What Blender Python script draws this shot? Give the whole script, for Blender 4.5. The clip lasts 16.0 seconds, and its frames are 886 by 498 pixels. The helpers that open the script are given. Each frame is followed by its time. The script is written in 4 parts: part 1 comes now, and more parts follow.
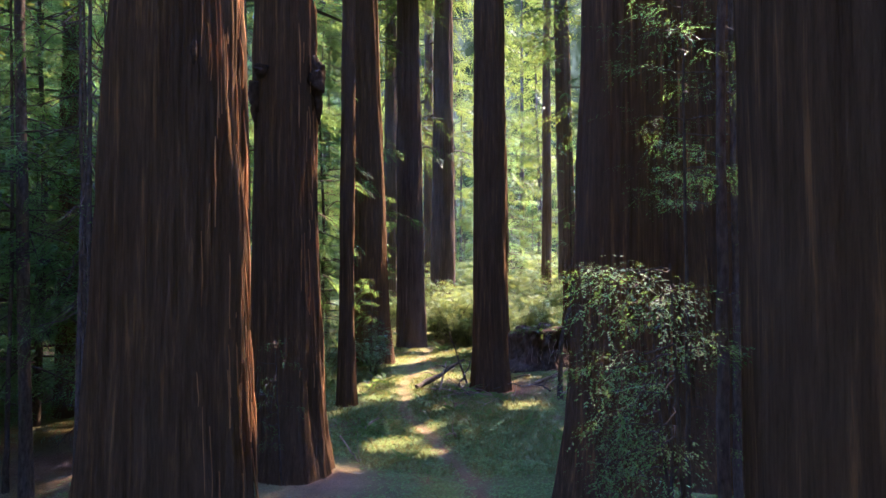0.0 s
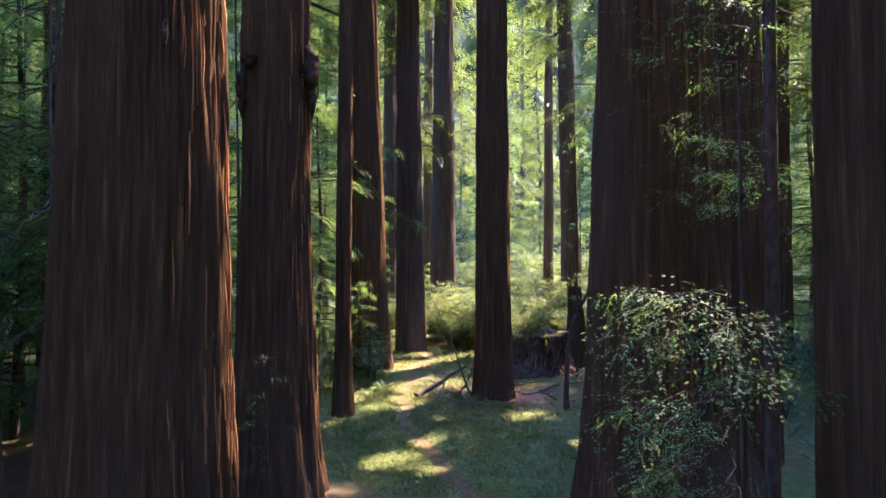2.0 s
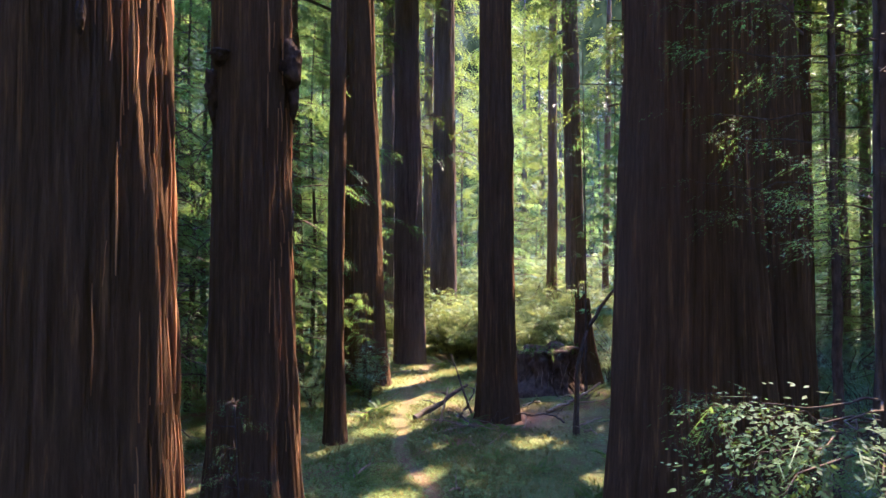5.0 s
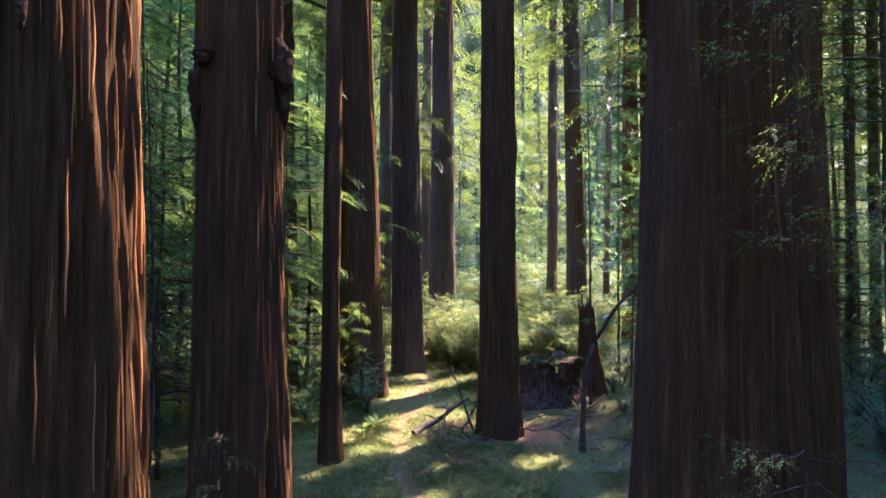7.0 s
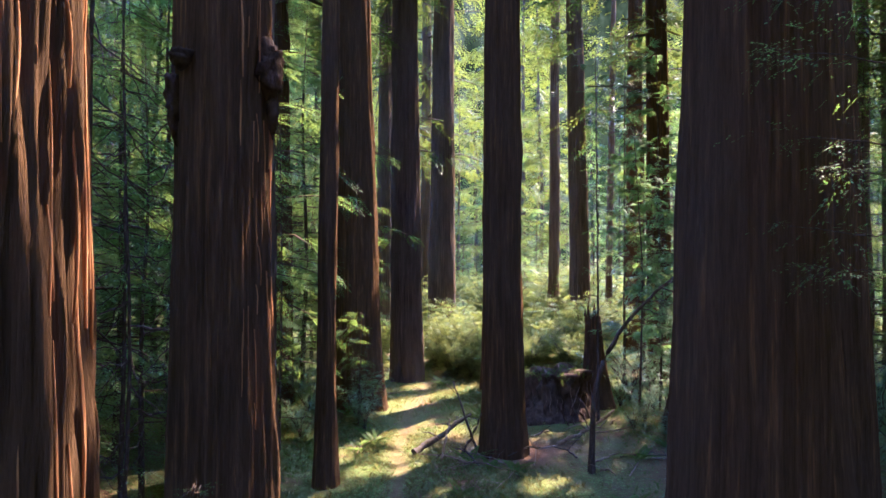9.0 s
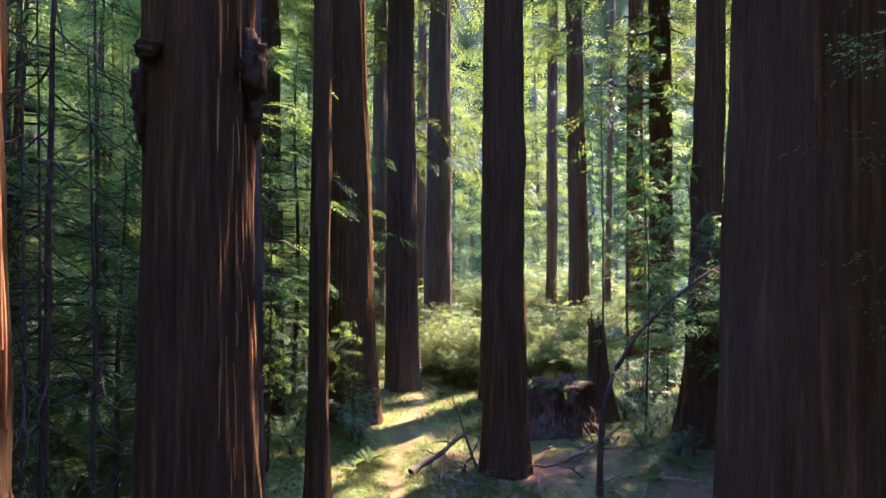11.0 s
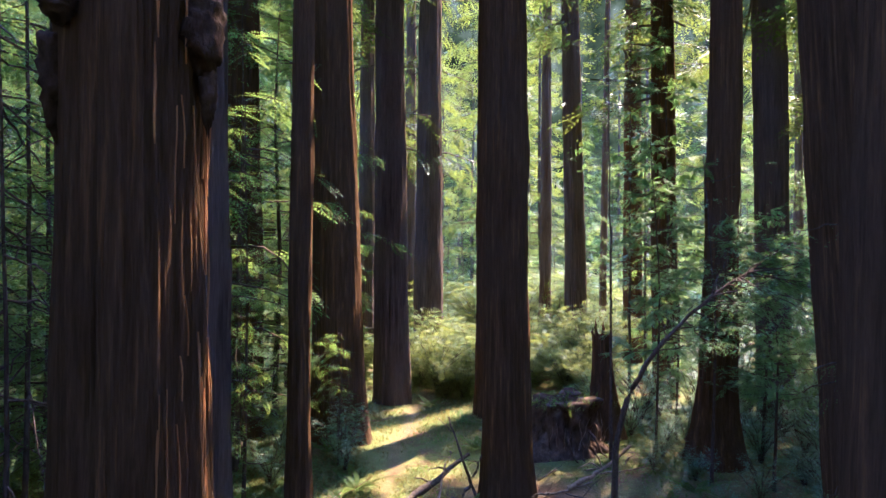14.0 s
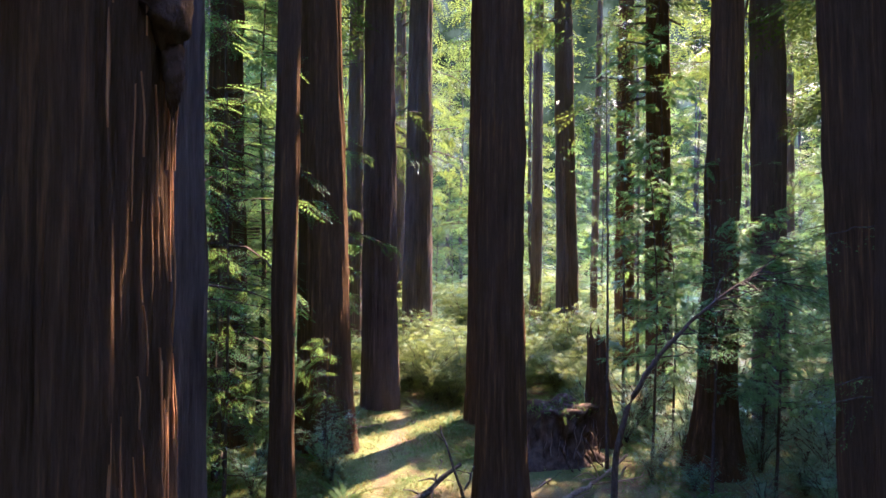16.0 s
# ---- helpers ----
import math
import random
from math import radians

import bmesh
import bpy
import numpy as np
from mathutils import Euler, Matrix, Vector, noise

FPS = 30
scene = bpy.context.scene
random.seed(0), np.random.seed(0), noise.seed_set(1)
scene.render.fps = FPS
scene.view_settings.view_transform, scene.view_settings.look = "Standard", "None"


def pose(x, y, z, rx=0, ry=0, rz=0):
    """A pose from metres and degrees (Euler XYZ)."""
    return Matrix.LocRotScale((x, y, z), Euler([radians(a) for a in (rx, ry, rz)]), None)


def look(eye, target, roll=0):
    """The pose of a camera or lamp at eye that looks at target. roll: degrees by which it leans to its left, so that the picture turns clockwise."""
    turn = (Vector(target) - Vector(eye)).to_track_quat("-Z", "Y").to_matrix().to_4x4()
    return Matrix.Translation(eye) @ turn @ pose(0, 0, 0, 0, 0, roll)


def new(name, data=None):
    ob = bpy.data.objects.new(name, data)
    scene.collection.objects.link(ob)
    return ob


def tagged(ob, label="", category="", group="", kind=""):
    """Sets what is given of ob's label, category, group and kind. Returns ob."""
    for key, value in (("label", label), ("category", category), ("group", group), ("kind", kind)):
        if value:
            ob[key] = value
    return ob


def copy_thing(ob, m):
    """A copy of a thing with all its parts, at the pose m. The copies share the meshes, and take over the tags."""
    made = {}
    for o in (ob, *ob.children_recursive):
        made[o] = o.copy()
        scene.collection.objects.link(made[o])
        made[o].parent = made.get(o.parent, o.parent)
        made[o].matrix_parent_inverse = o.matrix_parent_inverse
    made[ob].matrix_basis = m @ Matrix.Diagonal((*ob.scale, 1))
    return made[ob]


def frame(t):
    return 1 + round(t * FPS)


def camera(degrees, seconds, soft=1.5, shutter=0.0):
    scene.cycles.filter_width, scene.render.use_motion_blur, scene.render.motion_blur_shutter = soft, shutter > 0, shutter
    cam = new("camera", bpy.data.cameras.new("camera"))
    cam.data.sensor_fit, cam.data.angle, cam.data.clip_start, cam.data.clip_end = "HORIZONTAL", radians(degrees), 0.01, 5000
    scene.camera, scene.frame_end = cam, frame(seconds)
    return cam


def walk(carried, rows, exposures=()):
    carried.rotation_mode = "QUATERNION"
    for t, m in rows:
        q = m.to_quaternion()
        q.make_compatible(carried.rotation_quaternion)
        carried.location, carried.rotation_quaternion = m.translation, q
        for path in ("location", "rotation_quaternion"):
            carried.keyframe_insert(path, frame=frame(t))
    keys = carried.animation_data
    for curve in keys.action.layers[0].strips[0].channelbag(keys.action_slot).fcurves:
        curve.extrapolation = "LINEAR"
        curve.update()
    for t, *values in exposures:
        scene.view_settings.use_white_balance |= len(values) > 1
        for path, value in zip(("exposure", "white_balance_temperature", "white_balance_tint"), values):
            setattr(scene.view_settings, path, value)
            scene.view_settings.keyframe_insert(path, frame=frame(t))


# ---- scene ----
cam = camera(73.2, 16.0)
PATH = [
    (0, (0.318, 1.054, 3.305), (0.192, 3.049, 3.352), -0.1),
    (0.5, (0.29, 1.191, 3.33), (0.164, 3.187, 3.376), -0.1),
    (1, (0.26, 1.341, 3.355), (0.135, 3.337, 3.399), -0.1),
    (1.5, (0.243, 1.501, 3.382), (0.119, 3.496, 3.426), -0.0),
    (2, (0.228, 1.679, 3.411), (0.105, 3.675, 3.454), 0.0),
    (2.5, (0.218, 1.864, 3.448), (0.093, 3.859, 3.491), -0.0),
    (3, (0.211, 2.047, 3.494), (0.085, 4.043, 3.536), -0.0),
    (3.5, (0.209, 2.218, 3.549), (0.081, 4.213, 3.591), 0.0),
    (4, (0.202, 2.388, 3.605), (0.073, 4.383, 3.647), 0.1),
    (6.5, (0.091, 3.102, 3.847), (-0.026, 5.098, 3.892), -0.0),
    (7, (0.062, 3.238, 3.9), (-0.053, 5.234, 3.945), 0.1),
    (7.5, (0.032, 3.377, 3.956), (-0.085, 5.373, 3.999), 0.1),
    (8, (-0.007, 3.533, 4.02), (-0.121, 5.53, 4.061), 0.1),
    (8.5, (-0.042, 3.709, 4.088), (-0.152, 5.706, 4.128), 0.1),
    (9, (-0.055, 3.88, 4.158), (-0.164, 5.876, 4.197), 0.2),
    (11.5, (-0.255, 4.774, 4.409), (-0.337, 6.772, 4.442), 0.3),
    (12, (-0.307, 5.004, 4.451), (-0.383, 7.002, 4.482), 0.3),
    (12.5, (-0.345, 5.202, 4.471), (-0.413, 7.201, 4.505), 0.2),
    (13, (-0.375, 5.398, 4.504), (-0.436, 7.397, 4.537), 0.3),
    (13.5, (-0.393, 5.569, 4.507), (-0.446, 7.568, 4.541), 0.2),
    (14, (-0.416, 5.737, 4.53), (-0.46, 7.736, 4.562), 0.2),
    (14.5, (-0.426, 5.875, 4.527), (-0.461, 7.874, 4.561), 0.3),
    (15, (-0.444, 5.999, 4.534), (-0.468, 7.998, 4.569), 0.3),
    (15.5, (-0.464, 6.11, 4.539), (-0.478, 8.11, 4.573), 0.4),
    (16, (-0.507, 6.238, 4.56), (-0.51, 8.237, 4.592), 0.5),
]
walk(cam, [(t, look(eye, target, roll)) for t, eye, target, roll in PATH], [(0.0, 4.55, 4250, 33), (16.0, 4.55, 4250, 33)])

# ---- light ----
SUN_AZ, SUN_EL = 36.0, 50.0          # degrees from ahead to the right, and above the horizon
TO_SUN = Vector((math.sin(radians(SUN_AZ)) * math.cos(radians(SUN_EL)), math.cos(radians(SUN_AZ)) * math.cos(radians(SUN_EL)), math.sin(radians(SUN_EL))))
sun_data = bpy.data.lights.new("sun", "SUN")
sun_data.energy, sun_data.angle, sun_data.color = 2.15, radians(0.6), (1.0, 0.65, 0.24)
sun = new("sun", sun_data)
sun.matrix_world = look(TO_SUN * 60, (0, 0, 0))
world = bpy.data.worlds.new("sky")
scene.world = world
world.use_nodes = True
sky = world.node_tree.nodes.new("ShaderNodeTexSky")
sky.sky_type, sky.sun_disc = "NISHITA", False
sky.sun_elevation, sky.sun_rotation = radians(SUN_EL), radians(SUN_AZ)
back = world.node_tree.nodes["Background"]
back.inputs["Strength"].default_value = 0.15
world.node_tree.links.new(sky.outputs[0], back.inputs["Color"])


# ---- materials ----
def nodes_of(name):
    m = bpy.data.materials.new(name)
    m.use_nodes = True
    nt = m.node_tree
    b = nt.nodes["Principled BSDF"]
    return m, nt, b


def ramp(nt, stops):
    r = nt.nodes.new("ShaderNodeValToRGB")
    els = r.color_ramp.elements
    while len(els) < len(stops):
        els.new(0.5)
    for e, (p, c) in zip(els, stops):
        e.position, e.color = p, (*c, 1)
    return r


def noise_node(nt, scale, stretch, detail=5.0, rough=0.6, space="Object"):
    tc = nt.nodes.new("ShaderNodeTexCoord")
    mp = nt.nodes.new("ShaderNodeMapping")
    mp.inputs["Scale"].default_value = stretch
    n = nt.nodes.new("ShaderNodeTexNoise")
    n.inputs["Scale"].default_value, n.inputs["Detail"].default_value, n.inputs["Roughness"].default_value = scale, detail, rough
    nt.links.new(tc.outputs[space], mp.inputs["Vector"])
    nt.links.new(mp.outputs[0], n.inputs["Vector"])
    return n


def mix_colour(nt, fac, a, b, kind="MIX"):
    m = nt.nodes.new("ShaderNodeMix")
    m.data_type, m.blend_type = "RGBA", kind
    for sock, v in ((m.inputs[0], fac), (m.inputs[6], a), (m.inputs[7], b)):
        if isinstance(v, (int, float)):
            sock.default_value = v
        elif isinstance(v, tuple):
            sock.default_value = (*v, 1)
        else:
            nt.links.new(v, sock)
    return m.outputs[2]


def bark_material(name, deep, mid, high, grey, grey_amount, rough=0.9):
    """Fibrous redwood bark: long upright fibres, weathered grey streaks, reddish inner bark."""
    m, nt, b = nodes_of(name)
    fib = noise_node(nt, 16, (1, 1, 0.045), 7, 0.65)
    fine = noise_node(nt, 70, (1, 1, 0.05), 5, 0.7)
    patch = noise_node(nt, 1.3, (1, 1, 0.35), 4, 0.55)
    cross = noise_node(nt, 9, (1, 1, 0.6), 5, 0.6)
    r = ramp(nt, ((0.33, deep), (0.56, mid), (0.8, high)))
    nt.links.new(fib.outputs["Fac"], r.inputs[0])
    g = ramp(nt, ((0.5 - 0.3 * grey_amount, (0, 0, 0)), (0.82 - 0.3 * grey_amount, (1, 1, 1))))
    nt.links.new(patch.outputs["Fac"], g.inputs[0])
    c = mix_colour(nt, g.outputs[0], r.outputs[0], grey)
    f = ramp(nt, ((0.32, (0.76, 0.75, 0.75)), (0.66, (1.15, 1.14, 1.12))))
    nt.links.new(fine.outputs["Fac"], f.inputs[0])
    c = mix_colour(nt, 1.0, c, f.outputs[0], "MULTIPLY")
    nt.links.new(c, b.inputs["Base Color"])
    b.inputs["Roughness"].default_value = rough
    b.inputs["Specular IOR Level"].default_value = 0.0
    add = nt.nodes.new("ShaderNodeMath")
    add.operation = "ADD"
    half = nt.nodes.new("ShaderNodeMath")
    half.operation = "MULTIPLY"
    half.inputs[1].default_value = 0.5
    nt.links.new(fine.outputs["Fac"], half.inputs[0])
    nt.links.new(fib.outputs["Fac"], add.inputs[0])
    nt.links.new(half.outputs[0], add.inputs[1])
    add2 = nt.nodes.new("ShaderNodeMath")
    add2.operation = "MULTIPLY_ADD"
    add2.inputs[1].default_value = 0.25
    nt.links.new(cross.outputs["Fac"], add2.inputs[0])
    nt.links.new(add.outputs[0], add2.inputs[2])
    bump = nt.nodes.new("ShaderNodeBump")
    bump.inputs["Strength"].default_value, bump.inputs["Distance"].default_value = 1.0, 0.045
    nt.links.new(add2.outputs[0], bump.inputs["Height"])
    nt.links.new(bump.outputs[0], b.inputs["Normal"])
    return m


def leaf_material(name, dark, light, glow, share=0.5, rough=0.45):
    """Leaves: a soft gloss on top, and light that comes through them."""
    m, nt, b = nodes_of(name)
    geo = nt.nodes.new("ShaderNodeNewGeometry")
    patch = noise_node(nt, 0.9, (1, 1, 1), 3, 0.6)
    r = ramp(nt, ((0.0, dark), (1.0, light)))
    ad = nt.nodes.new("ShaderNodeMath")
    ad.operation = "MULTIPLY_ADD"
    ad.inputs[1].default_value = 0.55
    sub = nt.nodes.new("ShaderNodeMath")
    sub.operation = "MULTIPLY_ADD"
    sub.inputs[1].default_value, sub.inputs[2].default_value = 1.6, -0.55
    nt.links.new(patch.outputs["Fac"], sub.inputs[0])
    nt.links.new(geo.outputs["Random Per Island"], ad.inputs[0])
    nt.links.new(sub.outputs[0], ad.inputs[2])
    nt.links.new(ad.outputs[0], r.inputs[0])
    nt.links.new(r.outputs[0], b.inputs["Base Color"])
    b.inputs["Roughness"].default_value = rough
    b.inputs["Specular IOR Level"].default_value = 0.35 if rough < 0.4 else 0.08
    tr = nt.nodes.new("ShaderNodeBsdfTranslucent")
    r2 = ramp(nt, ((0.0, tuple(0.55 * v for v in glow)), (1.0, glow)))
    nt.links.new(ad.outputs[0], r2.inputs[0])
    nt.links.new(r2.outputs[0], tr.inputs["Color"])
    mx = nt.nodes.new("ShaderNodeMixShader")
    mx.inputs[0].default_value = share
    nt.links.new(b.outputs[0], mx.inputs[1])
    nt.links.new(tr.outputs[0], mx.inputs[2])
    nt.links.new(mx.outputs[0], nt.nodes["Material Output"].inputs["Surface"])
    return m


def plain_material(name, a, b2, scale=12.0, stretch=(1, 1, 1), rough=0.9, bump_d=0.01):
    m, nt, b = nodes_of(name)
    n = noise_node(nt, scale, stretch, 6, 0.65)
    r = ramp(nt, ((0.32, a), (0.68, b2)))
    nt.links.new(n.outputs["Fac"], r.inputs[0])
    nt.links.new(r.outputs[0], b.inputs["Base Color"])
    b.inputs["Roughness"].default_value = rough
    b.inputs["Specular IOR Level"].default_value = 0.03
    bump = nt.nodes.new("ShaderNodeBump")
    bump.inputs["Strength"].default_value, bump.inputs["Distance"].default_value = 0.8, bump_d
    nt.links.new(n.outputs["Fac"], bump.inputs["Height"])
    nt.links.new(bump.outputs[0], b.inputs["Normal"])
    return m


BARK = bark_material("redwood_bark", (0.064, 0.039, 0.02), (0.106, 0.063, 0.033), (0.33, 0.17, 0.055), (0.094, 0.062, 0.037), 0.2)
BARK_GREY = bark_material("weathered_bark", (0.05, 0.036, 0.028), (0.12, 0.084, 0.062), (0.3, 0.21, 0.15), (0.15, 0.115, 0.09), 0.45)
BARK_YOUNG = plain_material("young_bark", (0.045, 0.033, 0.025), (0.12, 0.088, 0.066), 30, (1, 1, 0.3))
# Peeling bark, brighter orange than the trunks: sunlight is put into this colour.
SUNLIT_STRIP = plain_material("sunlit_peeling_bark", (0.2, 0.09, 0.035), (0.46, 0.235, 0.09), 40, (1, 1, 0.05))
BURL = plain_material("burl_bark", (0.028, 0.018, 0.012), (0.085, 0.054, 0.036), 14, (1, 1, 0.6), 0.9, 0.05)
DEADWOOD = plain_material("dead_wood", (0.15, 0.1, 0.068), (0.34, 0.25, 0.175), 22, (1, 1, 0.4))
STUMP_WOOD = plain_material("rotten_wood", (0.035, 0.024, 0.017), (0.13, 0.088, 0.06), 9, (1, 1, 0.5), 0.95, 0.05)
NEEDLE = leaf_material("redwood_needles", (0.03, 0.058, 0.036), (0.085, 0.14, 0.058), (0.3, 0.42, 0.06), 0.5, 0.55)
NEEDLE_FAR = leaf_material("canopy_needles", (0.022, 0.05, 0.022), (0.075, 0.12, 0.035), (0.215, 0.25, 0.02))
# Leaf green with the blue of skylight in the shade mixed in.
BROAD_SKYLIT = leaf_material("skylit_shrub_leaves", (0.06, 0.11, 0.07), (0.14, 0.22, 0.12), (0.26, 0.4, 0.1), 0.42, 0.39)
BROAD_FRESH = leaf_material("fresh_broad_leaves", (0.09, 0.16, 0.07), (0.19, 0.3, 0.12), (0.3, 0.46, 0.09), 0.45, 0.5)
# Sunlit copy of the shrub leaves: warm sunlight put into a yellower colour.
BROAD_SUNLIT = leaf_material("sunlit_shrub_leaves", (0.065, 0.1, 0.03), (0.18, 0.22, 0.07), (0.33, 0.37, 0.06), 0.5, 0.4)
FERN = leaf_material("fern_leaves", (0.035, 0.07, 0.02), (0.1, 0.15, 0.04), (0.26, 0.34, 0.05))
STRAW = leaf_material("dry_grass", (0.07, 0.075, 0.025), (0.23, 0.21, 0.085), (0.34, 0.31, 0.07), 0.4, 0.6)
SORREL = leaf_material("sorrel_leaves", (0.1, 0.145, 0.038), (0.2, 0.25, 0.065), (0.24, 0.33, 0.045), 0.35)
LITTER = plain_material("needle_litter", (0.1, 0.065, 0.042), (0.27, 0.18, 0.11), 60, (1, 1, 1))

m, nt, b = nodes_of("forest_floor")
GROUND = m
soil = noise_node(nt, 2.2, (1, 1, 1), 8, 0.7)
crumb = noise_node(nt, 45, (1, 1, 1), 6, 0.75)
moss = noise_node(nt, 0.55, (1, 1, 1), 6, 0.62)
r1 = ramp(nt, ((0.3, (0.08, 0.046, 0.03)), (0.5, (0.2, 0.115, 0.07)), (0.72, (0.33, 0.21, 0.12))))
nt.links.new(crumb.outputs["Fac"], r1.inputs[0])
r2 = ramp(nt, ((0.3, (0.066, 0.082, 0.026)), (0.7, (0.2, 0.22, 0.068))))
nt.links.new(crumb.outputs["Fac"], r2.inputs[0])
r3 = ramp(nt, ((0.33, (0, 0, 0)), (0.46, (1, 1, 1))))
nt.links.new(moss.outputs["Fac"], r3.inputs[0])
path_at = nt.nodes.new("ShaderNodeAttribute")
path_at.attribute_name = "trodden"
inv = nt.nodes.new("ShaderNodeMath")
inv.operation = "SUBTRACT"
inv.inputs[0].default_value = 1.0
nt.links.new(path_at.outputs["Fac"], inv.inputs[1])
mul = nt.nodes.new("ShaderNodeMath")
mul.operation = "MULTIPLY"
nt.links.new(inv.outputs[0], mul.inputs[0])
nt.links.new(r3.outputs[0], mul.inputs[1])
c = mix_colour(nt, mul.outputs[0], r1.outputs[0], r2.outputs[0])
r4 = ramp(nt, ((0.3, (0.7, 0.7, 0.7)), (0.7, (1.2, 1.2, 1.2))))
nt.links.new(soil.outputs["Fac"], r4.inputs[0])
c = mix_colour(nt, 1.0, c, r4.outputs[0], "MULTIPLY")
nt.links.new(c, b.inputs["Base Color"])
b.inputs["Roughness"].default_value = 1.0
b.inputs["Specular IOR Level"].default_value = 0.0
bump = nt.nodes.new("ShaderNodeBump")
bump.inputs["Strength"].default_value, bump.inputs["Distance"].default_value = 1.0, 0.03
nt.links.new(crumb.outputs["Fac"], bump.inputs["Height"])
nt.links.new(bump.outputs[0], b.inputs["Normal"])

# Self-lit mottled green: sunlit far foliage and haze painted as emission.
m, nt, b = nodes_of("glowing_haze_backdrop")
HAZE_GLOW = m
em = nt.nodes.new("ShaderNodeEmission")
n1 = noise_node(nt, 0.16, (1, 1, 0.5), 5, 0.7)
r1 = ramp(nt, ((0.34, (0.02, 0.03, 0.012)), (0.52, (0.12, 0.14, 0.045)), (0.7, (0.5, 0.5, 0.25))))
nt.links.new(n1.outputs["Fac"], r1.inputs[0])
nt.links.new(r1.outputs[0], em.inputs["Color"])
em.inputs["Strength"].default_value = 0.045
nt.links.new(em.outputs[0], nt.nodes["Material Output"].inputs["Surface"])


# ---- shapes ----
RNG = np.random.default_rng(11)
TABLE = np.random.default_rng(5).random((512, 512))


def vnoise(u, v, wrap=0):
    """Smooth value noise on a lattice; wrap: the period in u."""
    ui, vi = np.floor(u).astype(int), np.floor(v).astype(int)
    fu, fv = u - ui, v - vi
    fu, fv = fu * fu * (3 - 2 * fu), fv * fv * (3 - 2 * fv)
    a, b1 = (ui % wrap, (ui + 1) % wrap) if wrap else (ui, ui + 1)
    g = lambda i, j: TABLE[i % 512, j % 512]
    return (g(a, vi) * (1 - fu) + g(b1, vi) * fu) * (1 - fv) + (g(a, vi + 1) * (1 - fu) + g(b1, vi + 1) * fu) * fv


def solid(name, verts, faces, material, smooth=True):
    """A mesh from arrays: verts (n, 3), faces (m, 3 or 4)."""
    verts, faces = np.asarray(verts, np.float32), np.asarray(faces, np.int32)
    me = bpy.data.meshes.new(name)
    k = faces.shape[1]
    me.vertices.add(len(verts))
    me.vertices.foreach_set("co", verts.ravel())
    me.loops.add(faces.size)
    me.loops.foreach_set("vertex_index", faces.ravel())
    me.polygons.add(len(faces))
    me.polygons.foreach_set("loop_start", np.arange(0, faces.size, k, dtype=np.int32))
    if smooth:
        me.polygons.foreach_set("use_smooth", np.ones(len(faces), bool))
    me.update(calc_edges=True)
    me.materials.append(material)
    return me


def part(name, me, parent, label=""):
    ob = new(name, me)
    ob.parent = parent
    if label:
        ob["label"] = label
    return ob


def thing(name, place, label, category, group="", kind=""):
    ob = new(name)
    ob.location = place
    return tagged(ob, label, category, group, kind)


def ground_z(x, y):
    x, y = np.asarray(x, float), np.asarray(y, float)
    z = 0.10 * (vnoise(x * 0.23 + 60, y * 0.23 + 60) - 0.5) + 0.05 * (vnoise(x * 0.9 + 90, y * 0.9 + 90) - 0.5)
    for cx, cy, h, s in ((-2.5, 9.4, 0.36, 1.1), (-2.5, 6.4, 0.3, 1.2), (2.1, 8.9, 0.22, 1.3), (0.5, 17.2, -0.12, 1.6), (-3.5, 20.4, 0.16, 1.6), (4.9, 18.8, 0.12, 1.6), (2.4, 19.9, 0.12, 1.3)):
        z = z + h * np.exp(-((x - cx) ** 2 + (y - cy) ** 2) / (2 * s * s))
    return z - 0.03 * path_weight(x, y)


def path_x(y):
    """The footpath's middle line."""
    return np.interp(y, (5, 8.5, 10.1, 11.6, 13.1, 14.7, 17, 20, 24, 28, 34), (1.2, 0.5, 0.1, -0.32, -0.97, -1.45, -1.75, -1.8, -1.6, -1.0, 0.5)) + 0.06 * np.sin(y * 2.1)


def path_weight(x, y):
    return np.exp(-((x - path_x(y)) / (0.2 + 0.008 * np.clip(y - 13, 0, 12))) ** 2)


def bare(x, y):
    """Brown litter round the feet of the trunks."""
    w = 0 * x
    for cx, cy, a, b1 in ((1.1, 17.2, 1.9, 1.1), (-1.9, 9.2, 1.0, 1.1), (-2.6, 6.2, 1.4, 1.2), (-6.5, 11, 3.0, 3.0), (4.8, 15.5, 2.0, 2.5)):
        w = np.maximum(w, np.exp(-(((x - cx) / a) ** 2 + ((y - cy) / b1) ** 2)))
    return w * (0.6 + 0.8 * vnoise(x * 1.6 + 20, y * 1.6))


def tube(points, radii, sides=6):
    """A tapered tube along points: verts and quads, its end drawn to a tip."""
    p, rad = np.asarray(points, float), np.asarray(radii, float)
    d = np.gradient(p, axis=0)
    d /= np.linalg.norm(d, axis=1)[:, None] + 1e-9
    up = np.where(np.abs(d[:, 2:3]) > 0.9, np.array([[1.0, 0, 0]]), np.array([[0, 0, 1.0]]))
    a = np.cross(d, up)
    a /= np.linalg.norm(a, axis=1)[:, None] + 1e-9
    b1 = np.cross(d, a)
    th = np.arange(sides) * 2 * np.pi / sides
    ring = p[:, None] + rad[:, None, None] * (np.cos(th)[None, :, None] * a[:, None] + np.sin(th)[None, :, None] * b1[:, None])
    n = len(p)
    i, j = np.meshgrid(np.arange(n - 1), np.arange(sides), indexing="ij")
    j2 = (j + 1) % sides
    f = np.stack([i * sides + j, i * sides + j2, (i + 1) * sides + j2, (i + 1) * sides + j], -1).reshape(-1, 4)
    return ring.reshape(-1, 3), f


